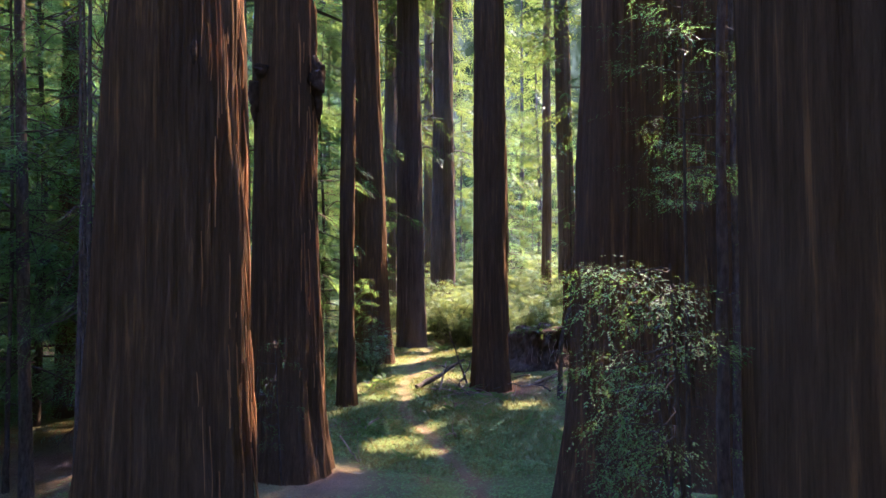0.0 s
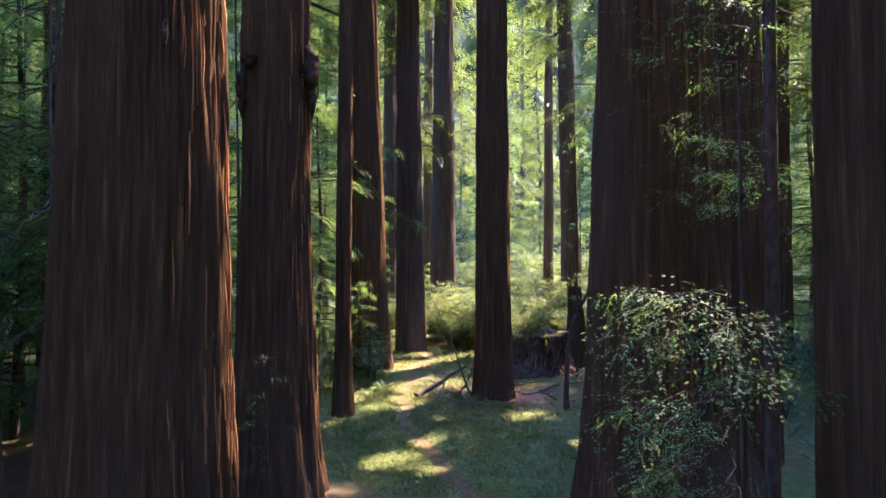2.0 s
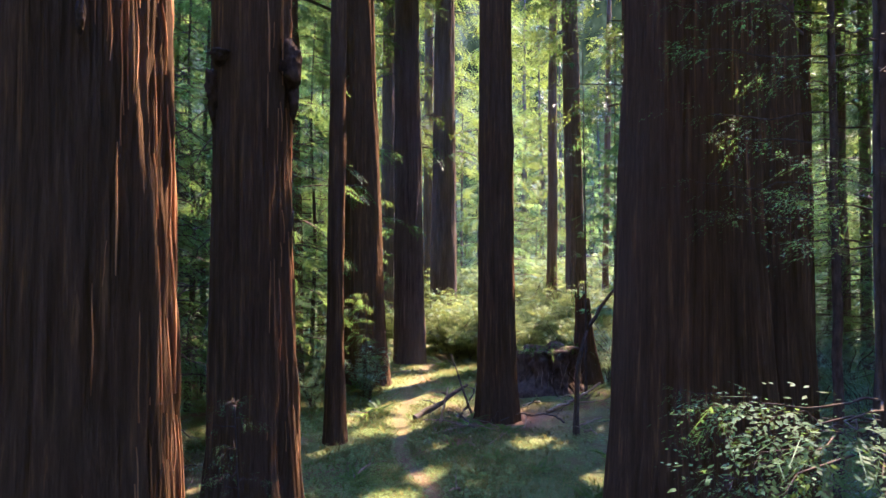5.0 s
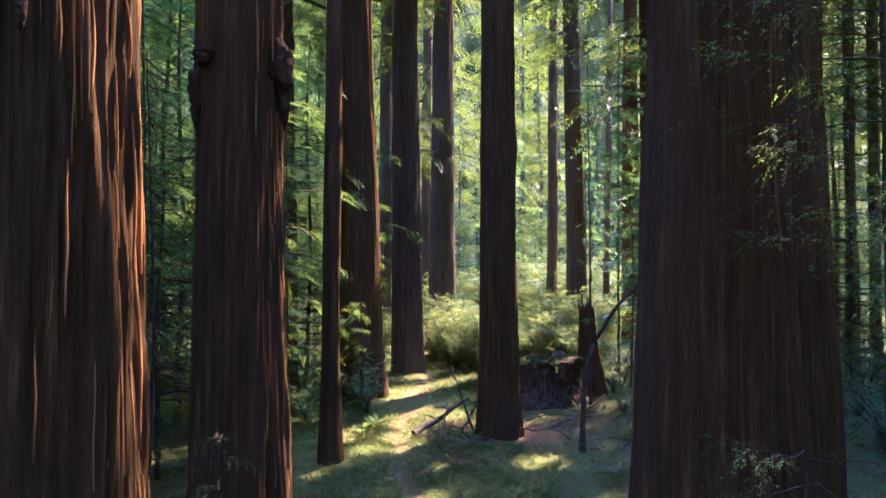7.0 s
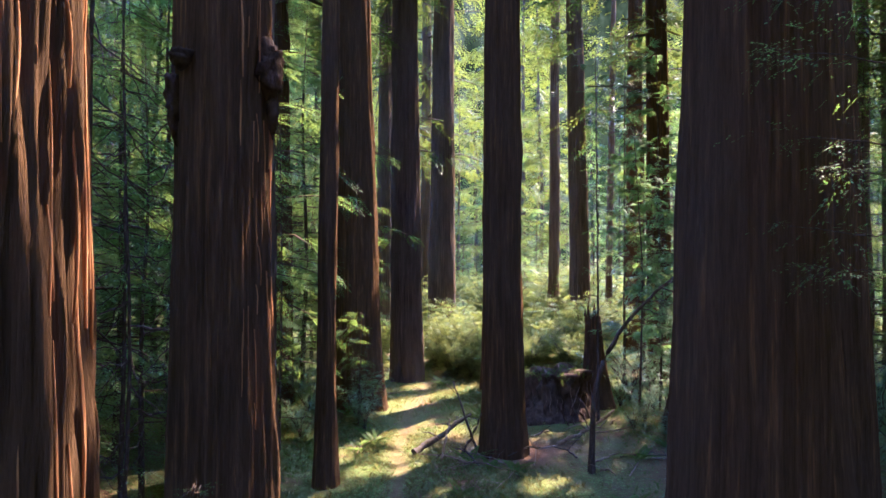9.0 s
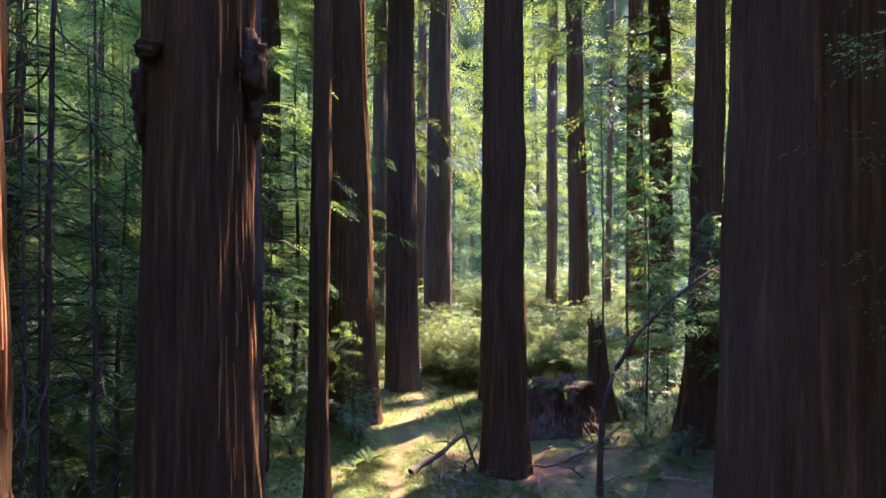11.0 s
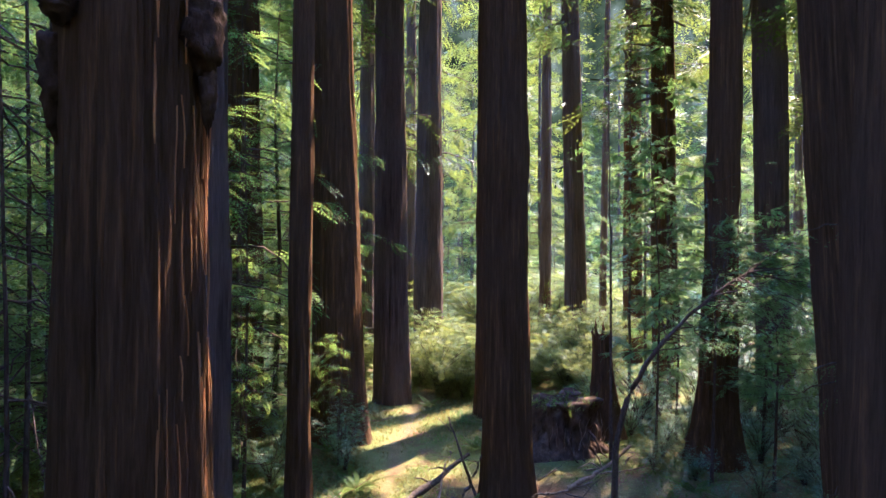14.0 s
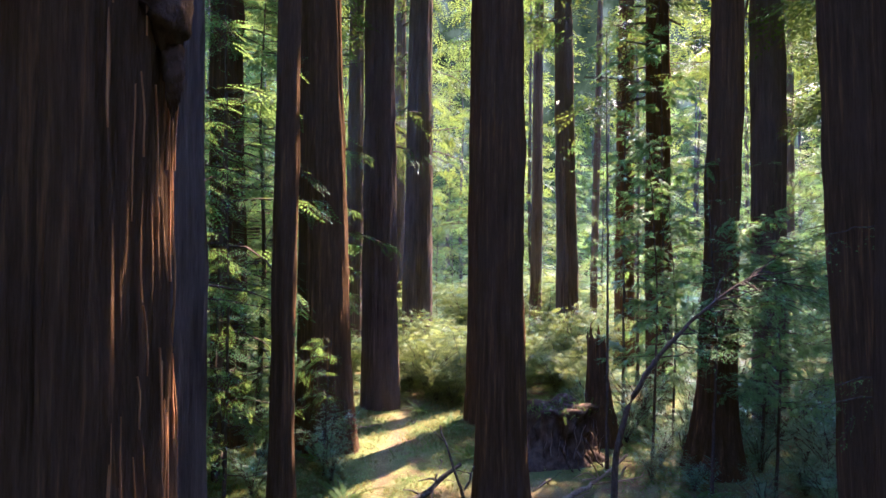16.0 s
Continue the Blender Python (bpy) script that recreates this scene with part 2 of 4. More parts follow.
def join(pieces):
    vs, fs, at = [], [], 0
    for v, f in pieces:
        vs.append(v)
        fs.append(f + at)
        at += len(v)
    return np.concatenate(vs), np.concatenate(fs)


def trunk_mesh(r4, taper, flare, lean, top, fine, seed, material, lobes=5, lobe=0.05, ridge=0.03, z0=-0.4, ground=0.0, fade=1.0, torn=None):
    """A redwood stem in its own space (foot at 0, 0): furrowed, fluted at the foot, tapering upwards. lean: (dx, dy) per metre, true at 4 m."""
    circ = 2 * np.pi * r4
    seg = int(np.clip(circ / fine, 10, 420))
    low = np.arange(z0, min(9.0, top), max(fine * 5.0, 0.1))
    high = np.linspace(9.0, top, max(8, int((top - 9) / max(fine * 18, 0.6)))) if top > 9 else []
    zs = np.concatenate([low, high])
    th = np.arange(seg) * 2 * np.pi / seg
    Z, T = np.meshgrid(zs, th, indexing="ij")
    zl = Z + ground
    R = np.where(zl < 9, r4 + taper * (np.minimum(zl, 9) - 4) + flare * np.exp(-np.maximum(zl, -0.6)), 0)
    r9 = r4 + taper * 5
    R = np.where(zl >= 9, r9 * (1 - 0.75 * (zl - 9) / (top + 12 - 9)), R)
    rs = np.random.default_rng(seed)
    foot = 0.35 + 1.3 * np.exp(-np.maximum(Z, 0) / 1.3)
    for k in range(2, lobes + 2):
        R = R + r4 * lobe * rs.normal() / k ** 0.5 * foot * np.sin(k * T + rs.random() * 6.3 + 0.05 * Z * rs.normal())
    n1 = max(6, int(circ / 0.12))
    warp = 0.9 * (vnoise(T / (2 * np.pi) * 5, Z * 0.35 + seed, 5) - 0.5)
    a = vnoise(T / (2 * np.pi) * n1 + warp, Z * 0.28 + seed * 3.1, n1)
    n2 = n1 * 3
    b1 = vnoise(T / (2 * np.pi) * n2 + 2 * warp, Z * 0.6 + seed * 7.7, n2)
    c1 = vnoise(T / (2 * np.pi) * n1 * 2, Z * 2.5 + seed, n1 * 2)
    d1 = vnoise(T / (2 * np.pi) * n1 * 7 + 3 * warp, Z * 1.4 + seed, n1 * 7)
    R = R + ridge * fade * (2.0 * (1 - np.abs(2 * a - 1)) ** 1.5 - 1.1 + 1.7 * (np.abs(2 * b1 - 1) - 0.4) * (0.4 + c1) + 0.9 * (d1 - 0.5))
    if torn:
        mid, wide, depth = torn
        near = np.exp(-((np.angle(np.exp(1j * (T - radians(mid)))) / radians(wide)) ** 4))
        p = vnoise(T / (2 * np.pi) * 26 + 0.6 * warp, Z * 0.55 + seed, 26) + 0.35 * (d1 - 0.5)
        q = vnoise(T / (2 * np.pi) * 60 + warp, Z * 1.1 + seed * 2, 60)
        R = R + near * depth * (np.tanh((p - 0.45) * 4) + 0.8 * np.tanh((q - 0.5) * 4) - 0.1)
    X = R * np.cos(T) + lean[0] * (Z + ground - 4)
    Y = R * np.sin(T) + lean[1] * (Z + ground - 4)
    n = len(zs)
    i, j = np.meshgrid(np.arange(n - 1), np.arange(seg), indexing="ij")
    j2 = (j + 1) % seg
    f = np.stack([i * seg + j, i * seg + j2, (i + 1) * seg + j2, (i + 1) * seg + j], -1).reshape(-1, 4)
    return solid("trunk", np.stack([X, Y, Z], -1).reshape(-1, 3), f, material)


def blade(p, q, width, lift=0.0):
    """A pointed leaf from p to q as a rhombus, four corners."""
    p, q = np.array(p, float), np.array(q, float)
    d = q - p
    s = np.array([-d[1], d[0], 0]) / (np.hypot(d[0], d[1]) + 1e-9) * width / 2
    mid = p + d * 0.45 + np.array([0, 0, lift])
    return [p, mid + s, q, mid - s]


def spray_template(pairs, angle, reach, width, stem=0.012, droop=0.1, taper=0.75):
    """A flat twig of unit length along x with paired leaves; (corners, 4, 3)."""
    out = [blade((0, 0, 0), (1, 0, -droop), stem)]
    for i in range(pairs):
        u = 0.12 + 0.86 * i / max(pairs - 1, 1)
        l = reach * (1 - taper * abs(u - 0.35) / 0.65)
        for s in (1, -1):
            x0 = np.array((u, 0, -droop * u * u))
            out.append(blade(x0, x0 + np.array((math.cos(angle) * l, s * math.sin(angle) * l, -0.12 * l)), width))
    out.append(blade((0.96, 0, -droop * 0.92), (1.0 + reach * 0.6, 0, -droop * 1.25), width))
    return np.array(out)


COARSE = spray_template(3, 0.9, 0.5, 0.2, 0.03, 0.18)[:, [1, 3, 2]]          # far boughs
FEATHER = spray_template(7, 0.95, 0.34, 0.075, 0.012, 0.2, 0.7)[:, [1, 3, 2]]   # boughs seen against the light
MIDDLE = spray_template(8, 0.95, 0.27, 0.068, 0.012, 0.15)[:, [1, 3, 2]]        # boughs in the middle distance
SPRIG = spray_template(9, 0.7, 0.17, 0.068, 0.02, 0.15, 0.5)   # flat feathery twigs seen close
LEAFY = spray_template(5, 0.9, 0.26, 0.15, 0.014, 0.12, 0.4)     # broad shrub leaves
LEAFY_FAR = LEAFY[:, [1, 3, 2]]
LEAFY_WIDE = spray_template(4, 0.9, 0.34, 0.24, 0.014, 0.12, 0.4)[:, [1, 3, 2]]
FROND = spray_template(20, 1.35, 0.2, 0.045, 0.012, 0.45, 0.8)   # a fern's frond


def sprays(template, place, way, size, tilt=0.5, rng=RNG):
    """Copies of a twig: place, way (n, 3) and size (n). Returns verts and quads."""
    n, way = len(place), way / (np.linalg.norm(way, axis=1)[:, None] + 1e-9)
    side = np.cross(np.array([0, 0, 1.0]), way)
    side /= np.linalg.norm(side, axis=1)[:, None] + 1e-9
    up = np.cross(way, side)
    a = rng.normal(0, tilt, n)[:, None]
    side, up = np.cos(a) * side + np.sin(a) * up, np.cos(a) * up - np.sin(a) * side
    base = template.reshape(-1, 3)
    v = base[None, :, 0:1] * way[:, None] + base[None, :, 1:2] * side[:, None] + base[None, :, 2:3] * up[:, None]
    v = place[:, None] + v * np.asarray(size)[:, None, None]
    v = v.reshape(-1, 3)
    return v, np.arange(len(v)).reshape(-1, template.shape[1])


def boughs(count, z_low, z_high, reach, template, spray, per, rng, trunk_r=0.3, drop=0.35, top=None, sector=None, lean=(0, 0)):
    """Limbs round a stem with their sprays: two arrays (limb pieces, foliage)."""
    limbs, P, D, S = [], [], [], []
    for k in range(count):
        z = z_low + (z_high - z_low) * rng.random()
        az = rng.random() * 2 * np.pi if sector is None else sector[0] + (sector[1] - sector[0]) * rng.random()
        long = reach * (0.55 + 0.6 * rng.random())
        if top:
            long *= np.clip(1.15 - (z - z_low) / (top - z_low), 0.15, 1)
        u = np.linspace(0, 1, 7)
        out = np.stack([np.cos(az + 0.35 * u * rng.normal()), np.sin(az + 0.2 * u * rng.normal())], -1)
        bend = rng.normal(0, 0.1)
        line = np.concatenate([out * (trunk_r * 0.6 + long * u)[:, None] + np.array(lean) * (z - 4), (z + long * (0.1 * u - (drop + bend) * u ** 2))[:, None]], 1)
        limbs.append(tube(line[::2], (0.012 * long * (1.12 - u) + 0.003)[::2], 3))
        m = max(3, int(per * long / reach))
        t = 0.15 + 0.85 * rng.random(m) ** 0.8
        base = np.stack([np.interp(t, u, line[:, i]) for i in range(3)], -1)
        ahead = np.stack([np.interp(t, u, np.gradient(line[:, i])) for i in range(3)], -1)
        ahead /= np.linalg.norm(ahead, axis=1)[:, None]
        across = np.stack([-ahead[:, 1], ahead[:, 0], np.zeros(m)], -1) * rng.choice([-1, 1], m)[:, None]
        mixv = rng.uniform(-0.3, 1.0, m)[:, None]
        d = across * 1.0 + ahead * mixv + np.array([0, 0, -1.0]) * rng.uniform(-0.1, 0.6, m)[:, None]
        sz = spray * rng.uniform(0.6, 1.35, m)
        P.append(base + across * (rng.random(m) * 0.18 * long * (1.1 - t))[:, None])
        D.append(d)
        S.append(sz)
    leaves = sprays(template, np.concatenate(P), np.concatenate(D), np.concatenate(S), 0.28, rng)
    return join(limbs), leaves


# ---- where the canopy lets the sun through: a point, and how wide the gap is ----
GAPS = [((-1.95, 6.5, z), r) for z, r in ((1.75, 0.22), (2.35, 0.2), (3.15, 0.22), (3.95, 0.24), (4.9, 0.3), (5.5, 0.32), (6.3, 0.26), (7.2, 0.28), (8.0, 0.3))]
GAPS += [((-2.05, 9.7, z), r) for z, r in ((0.4, 0.27), (0.9, 0.27), (1.4, 0.25), (2.0, 0.22), (2.6, 0.2), (3.7, 0.16), (4.9, 0.18), (6.2, 0.2), (7.4, 0.2))] + [((-2.3, 8.9, 2.2), 0.22)]
GAPS += [((-2.75, 20.1, z), 0.75) for z in (4.5, 6, 7.5, 9, 10.5, 12)]
GAPS += [((-1.25, 11.7, 0.05), 0.5), ((-0.5, 11.3, 0.05), 0.3), ((-1.7, 8.5, 0.35), 0.35), ((1.05, 4.25, 3.2), 0.32), ((0.8, 4.3, 3.2), 0.22), ((1.2, 4.5, 3.0), 0.2), ((1.45, 4.6, 4.55), 0.22), ((1.9, 7.2, 2.95), 0.16), ((2.2, 7.9, 4.9), 0.2), ((2.6, 7.8, 5.4), 0.15), ((-2.8, 18.6, 2.0), 0.6)]
GAPS += [((-2.6, 14.8, z), 0.22) for z in (2, 3, 4, 5, 6, 7)]
GAPS += [((-7.0, 12.6, 0), 0.5), ((2.3, 19.7, 1.2), 0.45)]
GAPS += [((-1.6, 16.8, 0), 0.5), ((-1.7, 18.3, 0), 0.8), ((-1.9, 20.5, 0), 0.9), ((-1.2, 23, 0), 1.1), ((-2.6, 14.6, 4.5), 0.3), ((-2.9, 16.5, 0), 0.4)]
GAPS += [((x, y, z), 2.1) for x, y, z in ((-1, 26.5, 1), (0.8, 27.5, 1.2), (3, 27, 1.2), (5, 28, 1.5), (-2, 29, 2), (2, 31, 3), (5, 33, 5), (-6, 25, 4))]
GAPS += [((-5.0, 20.6, 2.2), 0.5), ((-4.9, 20.8, 1.0), 0.5), ((4.6, 16.3, 4.6), 0.35), ((3.9, 16.2, 4.2), 0.25), ((4.8, 17.2, 5.2), 0.45), ((4.3, 19.3, 6.0), 0.5), ((5.6, 17.0, 4.4), 0.3)]
GAPS += [((-0.8, 13.0, 0), 0.3), ((-2.2, 15.6, 0), 0.35), ((-0.9, 14.9, 0), 0.4), ((-1.3, 15.8, 0), 0.4), ((-0.7, 18.6, 0), 0.45), ((-2.6, 17.6, 0), 0.4), ((-1.7, 19.4, 0), 0.5), ((-0.3, 21.5, 0), 0.5), ((-2.0, 13.6, 0), 0.3)]


def let_sun_in(leaves, root, least=9.0, near=2.0, more=0.0):
    """Drops the sprays that stand in a gap's way, and thins the crowns over the path; leaves: verts and quads in the tree's own space."""
    v, f = leaves
    mid = v[f].mean(1) + np.array(root)
    keep = np.ones(len(f), bool)
    s = np.array(TO_SUN)
    heart = mid.mean(0)
    around = np.linalg.norm(mid - heart, axis=1).max()
    for p, r in GAPS:
        c = heart - np.array(p)
        if np.linalg.norm(c - (c @ s) * s) > r + more + around:
            continue
        d = mid - np.array(p)
        along = d @ s
        off = np.linalg.norm(d - along[:, None] * s, axis=1)
        keep &= ~((off < r + more) & (along > near) & (mid[:, 2] > least))
    over = ((mid[:, 0] - 0.3) / 6.0) ** 2 + ((mid[:, 1] - 11.5) / 8.5) ** 2
    keep &= ~((over < 1) & (mid[:, 2] > least) & (RNG.random(len(f)) < 0.85))
    f = f[keep]
    return v[f.ravel()], np.arange(f.size).reshape(f.shape)


# ---- ground ----
xs = np.concatenate([[-420, -200, -100, -60, -40, -28, -20], np.linspace(-14, 16, 190), [22, 30, 42, 60, 100, 200, 420]])
ys = np.concatenate([[-400, -150, -60, -25, -10, -3], np.linspace(0, 36, 220), [40, 46, 55, 70, 100, 200, 420]])
GX, GY = np.meshgrid(xs, ys, indexing="ij")
GZ = ground_z(GX, GY) * np.exp(-np.maximum(0, np.hypot(GX, GY - 15) - 60) / 60)
i, j = np.meshgrid(np.arange(len(xs) - 1), np.arange(len(ys) - 1), indexing="ij")
n = len(ys)
quads = np.stack([i * n + j, (i + 1) * n + j, (i + 1) * n + j + 1, i * n + j + 1], -1).reshape(-1, 4)
me = solid("ground", np.stack([GX, GY, GZ], -1).reshape(-1, 3), quads, GROUND)
at = me.attributes.new("trodden", "FLOAT", "POINT")
at.data.foreach_set("value", np.maximum((0.85 - 0.35 * np.clip((GY - 13) / 4, 0, 1)) * path_weight(GX, GY), 0.9 * bare(GX, GY)).clip(0, 1).ravel().astype(np.float32))
tagged(new("ground", me), "forest floor of needle litter, moss and a worn footpath", "ground", kind="structure")

# distance: a glowing ring with hazy forest painted on it, far behind everything
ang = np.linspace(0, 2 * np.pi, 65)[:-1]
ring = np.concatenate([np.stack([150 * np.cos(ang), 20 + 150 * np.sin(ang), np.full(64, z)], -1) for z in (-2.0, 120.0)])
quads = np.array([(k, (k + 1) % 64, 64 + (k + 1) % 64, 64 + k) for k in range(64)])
tagged(new("backdrop", solid("backdrop", ring, quads, HAZE_GLOW)), "backdrop with hazy pale green forest painted as a soft glow", "backdrop", kind="structure")


# ---- the redwoods of the grove ----
def redwood(x, y, r4, taper, flare, lean=(0, 0), top=34, fine=0.03, seed=1, label="", material=None, crown=(15, 31, 5.5, 48, 40), lobe=0.05, ridge=0.03, lobes=5, torn=None):
    z = float(ground_z(x, y)) - 0.05
    root = thing("redwood_tree", (x, y, z), label, "tree", "redwoods of the grove")
    part("trunk", trunk_mesh(r4, taper, flare, lean, top, fine, seed, material or BARK, lobes, lobe, ridge, ground=z, torn=torn), root)
    if crown:
        rng = np.random.default_rng(seed + 100)
        low, high, reach, count, per = crown
        seen = np.clip(6 + 0.45 * y, low, high) if y > 5 and abs(x) < 0.8 * y + 3 else low
        share = (seen - low) / (high - low)
        limbs, leaves = boughs(max(1, round(count * (1 - share))), seen, high, reach, COARSE, 0.95, per, rng, r4, 0.3, top + 3, lean=lean)
        if share > 0.05:
            more, fine_leaves = boughs(max(1, round(count * share)), low, seen, reach, FEATHER, 0.95, per * 1.15, rng, r4, 0.3, top + 3, lean=lean)
            limbs, leaves = join((limbs, more)), join((leaves, fine_leaves))
        part("branchwork", solid("branchwork", *let_sun_in(limbs, (x, y, z), more=0.35), BARK_YOUNG), root)["kind"] = "stuff"
        part("crown", solid("crown", *let_sun_in(leaves, (x, y, z)), NEEDLE_FAR, False), root)
    return root


tree_a = redwood(-2.531, 6.442, 0.612, -0.029, 0.117, (0.008, 0), 36, 0.011, 3, "massive redwood with sunlit peeling reddish bark beside the footpath", crown=(15, 31, 5, 26, 36), lobe=0.04, ridge=0.025, torn=(-5, 62, 0.034))
tree_b = redwood(-2.531, 9.59, 0.437, -0.01, 0.246, (-0.012, 0), 36, 0.012, 8, "tall redwood with a dark burl high on its stem", crown=(15, 31, 5, 26, 36), lobe=0.025, ridge=0.026, torn=(-8, 45, 0.026))
redwood(-2.779, 14.785, 0.165, -0.004, 0.077, (0.005, 0), 26, 0.02, 12, "slender brown-barked redwood at the edge of the path", BARK, (12, 25, 2.5, 22, 14), ridge=0.016)
redwood(-3.341, 20.338, 0.59, -0.02, 0.128, (-0.022, 0), 38, 0.028, 15, "large redwood with one sunlit orange-brown flank", ridge=0.022, crown=(14, 33, 6, 80, 44))
redwood(-2.453, 24.581, 0.523, -0.012, 0.065, (-0.012, 0), 38, 0.03, 19, "large redwood with greyish furrowed bark beyond the path", BARK_GREY)
redwood(-1.631, 31.672, 0.604, -0.015, 0.01, (0.005, 0), 40, 0.04, 23, "large redwood standing behind sunlit shrubs", BARK_GREY, (11, 36, 5.5, 64, 40))
redwood(0.551, 17.166, 0.4, -0.005, 0.085, (-0.002, 0.002), 34, 0.02, 27, "straight dark redwood beside a fallen limb", ridge=0.024)
redwood(0.73, 23.0, 0.54, -0.006, 0.101, (-0.002, 0), 36, 0.03, 31, "straight redwood half hidden behind another stem")
redwood(4.635, 31.137, 0.437, -0.009, 0.0, (-0.02, 0), 34, 0.04, 35, "greyish redwood with a clear stem", BARK_GREY, (10, 30, 3.6, 36, 20))
redwood(4.23, 36.933, 0.291, -0.008, 0.0, (0.007, 0), 30, 0.04, 39, "slender redwood among sunlit foliage", BARK_GREY, (13, 28, 3, 24, 16))
redwood(2.04, 8.605, 0.516, -0.007, 0.255, (0.027, 0), 36, 0.018, 43, "massive dark redwood in deep shade", crown=(15, 31, 5, 28, 36), lobe=0.04, ridge=0.018)
redwood(3.2, 10.5, 0.5, -0.008, 0.46, (-0.028, 0), 36, 0.02, 47, "dark redwood grown close behind another stem", ridge=0.02)
redwood(4.506, 12.546, 0.78, 0.0, 0.0, (-0.048, 0), 36, 0.02, 51, "thick dark redwood leaning slightly over the undergrowth", ridge=0.02)
redwood(2.608, 4.136, 0.936, -0.005, 0.052, (-0.014, 0), 38, 0.02, 55, "huge dark redwood close to the path", crown=(15, 31, 5, 26, 36), lobe=0.03, ridge=0.016)
redwood(5.347, 18.877, 0.323, -0.004, 0.36, (0.027, 0), 32, 0.025, 59, "redwood with a wide flaring foot among shrubs", lobes=6, lobe=0.07)
redwood(8.621, 22.985, 0.438, 0.0, 0.05, (-0.01, 0), 34, 0.03, 63, "grey-streaked redwood behind leafy shrubs", BARK_GREY, (13, 32, 5.5, 80, 44))
redwood(7.451, 32.494, 0.405, -0.006, 0.0, (0.002, 0), 34, 0.04, 67, "dark redwood wrapped in small leafy shoots", None, (10, 30, 4.8, 64, 36))
redwood(6.624, 26.044, 0.403, -0.005, 0.0, (-0.008, 0), 34, 0.035, 71, "dark redwood with leafy shoots along its stem", None, (9.5, 30, 4.4, 64, 36))
redwood(7.311, 37.276, 0.181, -0.002, 0.0, (0.019, 0), 26, 0.05, 75, "thin leaning redwood among far foliage", BARK_GREY, (10, 24, 2.4, 22, 14))
redwood(11.5, 28.5, 0.17, -0.004, 0.0, (-0.011, 0), 26, 0.05, 79, "thin redwood among far foliage", BARK_GREY, (10, 24, 2.4, 22, 14))
redwood(-3.22, 12.25, 0.3, -0.008, 0.05, (-0.011, 0), 32, 0.025, 83, "dark redwood with lichen-grey bark among young shoots", BARK_GREY)
redwood(-5.65, 20.5, 0.4, -0.004, 0.05, (-0.02, 0), 34, 0.03, 87, "dark redwood behind hanging green boughs", crown=(12, 32, 6, 90, 44))
redwood(-4.335, 31.751, 0.36, -0.007, 0.0, (0, 0), 34, 0.04, 91, "pale grey redwood among far foliage", BARK_GREY, (9, 32, 5.5, 64, 40))
redwood(-2.9, 38.0, 0.32, -0.005, 0.0, (0, 0), 34, 0.05, 93, "thin pale redwood among far foliage", BARK_GREY, (9, 32, 5, 56, 26))
redwood(-6.266, 9.226, 0.075, -0.002, 0.02, (-0.03, 0), 14, 0.03, 95, "thin young redwood in the shaded undergrowth", BARK_YOUNG, (4, 13, 1.6, 26, 14), ridge=0.006)
redwood(-8.6, 13.5, 0.22, -0.004, 0.05, (0, 0), 24, 0.04, 97, "dark redwood in the shaded undergrowth", BARK, (9, 22, 3, 20, 14), ridge=0.015)
redwood(16.35, 35.3, 0.202, -0.005, 0.0, (0, 0), 28, 0.05, 99, "thin redwood among far foliage", BARK_GREY, (12, 26, 3, 24, 14))
redwood(12.28, 23.5, 0.19, -0.005, 0.0, (0, 0), 28, 0.05, 101, "thin dark redwood among far foliage", BARK_GREY, (9, 26, 3.8, 44, 32))
redwood(13.73, 24.6, 0.18, -0.004, 0.0, (0, 0), 28, 0.05, 103, "thin redwood with sunlit bark among far foliage", BARK_GREY, (9, 26, 3.8, 44, 32))
redwood(9.3, 20.0, 0.17, -0.004, 0.0, (0, 0), 28, 0.05, 104, "thin dark redwood beside leafy shrubs", BARK, (9, 26, 3.6, 40, 30))
# redwoods added towards the sun and behind, mostly unseen; their crowns shade the path
for k, (x, y, r) in enumerate(((13, 9, 0.5), (17, 14, 0.6), (12.5, 16.5, 0.4), (18.5, 20, 0.5), (23, 17, 0.6), (22, 25, 0.5), (27.5, 21, 0.6), (17, 27.5, 0.4), (26, 31, 0.5), (11, 4, 0.6), (19, 6, 0.5), (6, -2, 0.7), (-4, -3, 0.6), (-7, 3, 0.5), (0, -7, 0.6), (21, 34, 0.5), (19, 30, 0.4), (3, -12, 0.6), (-9, -6, 0.6), (-12, 2, 0.6), (9, -8, 0.6), (-5, -11, 0.5), (-13, 9, 0.6), (14, -2, 0.6), (-16, 14, 0.5))):
    redwood(x, y, r, -0.008, 0.15, (0, 0), 36, 0.12, 110 + k, "added redwood, mostly out of view, that shades the grove", BARK, (9, 30, 5.5, 44, 40) if k < 11 else (13, 30, 5, 24, 34))


# ---- young redwoods with low boughs, and the woods behind ----
def young_redwood(place, height, r, count, reach, template, spray, per, seed, label, low=1.2, leaf=None):
    root = thing("young_redwood", place, label, "tree", "young redwoods")
    rng = np.random.default_rng(seed)
    u = np.linspace(0, 1, 14)
    line = np.stack([0.25 * r * 10 * (vnoise(u * 3 + seed, u * 0) - 0.5), 0.25 * r * 10 * (vnoise(u * 3 + seed + 50, u * 0) - 0.5), -0.2 + height * u], -1)
    part("trunk", solid("trunk", *tube(line, r * (1.03 - u), 9), BARK_YOUNG), root)
    limbs, leaves = boughs(count, low, height * 0.98, reach, template, spray, per, rng, r, 0.3, height * 1.05)
    part("branchwork", solid("branchwork", *limbs, BARK_YOUNG), root)["kind"] = "stuff"
    part("crown", solid("crown", *leaves, leaf or NEEDLE, False), root)
    return root


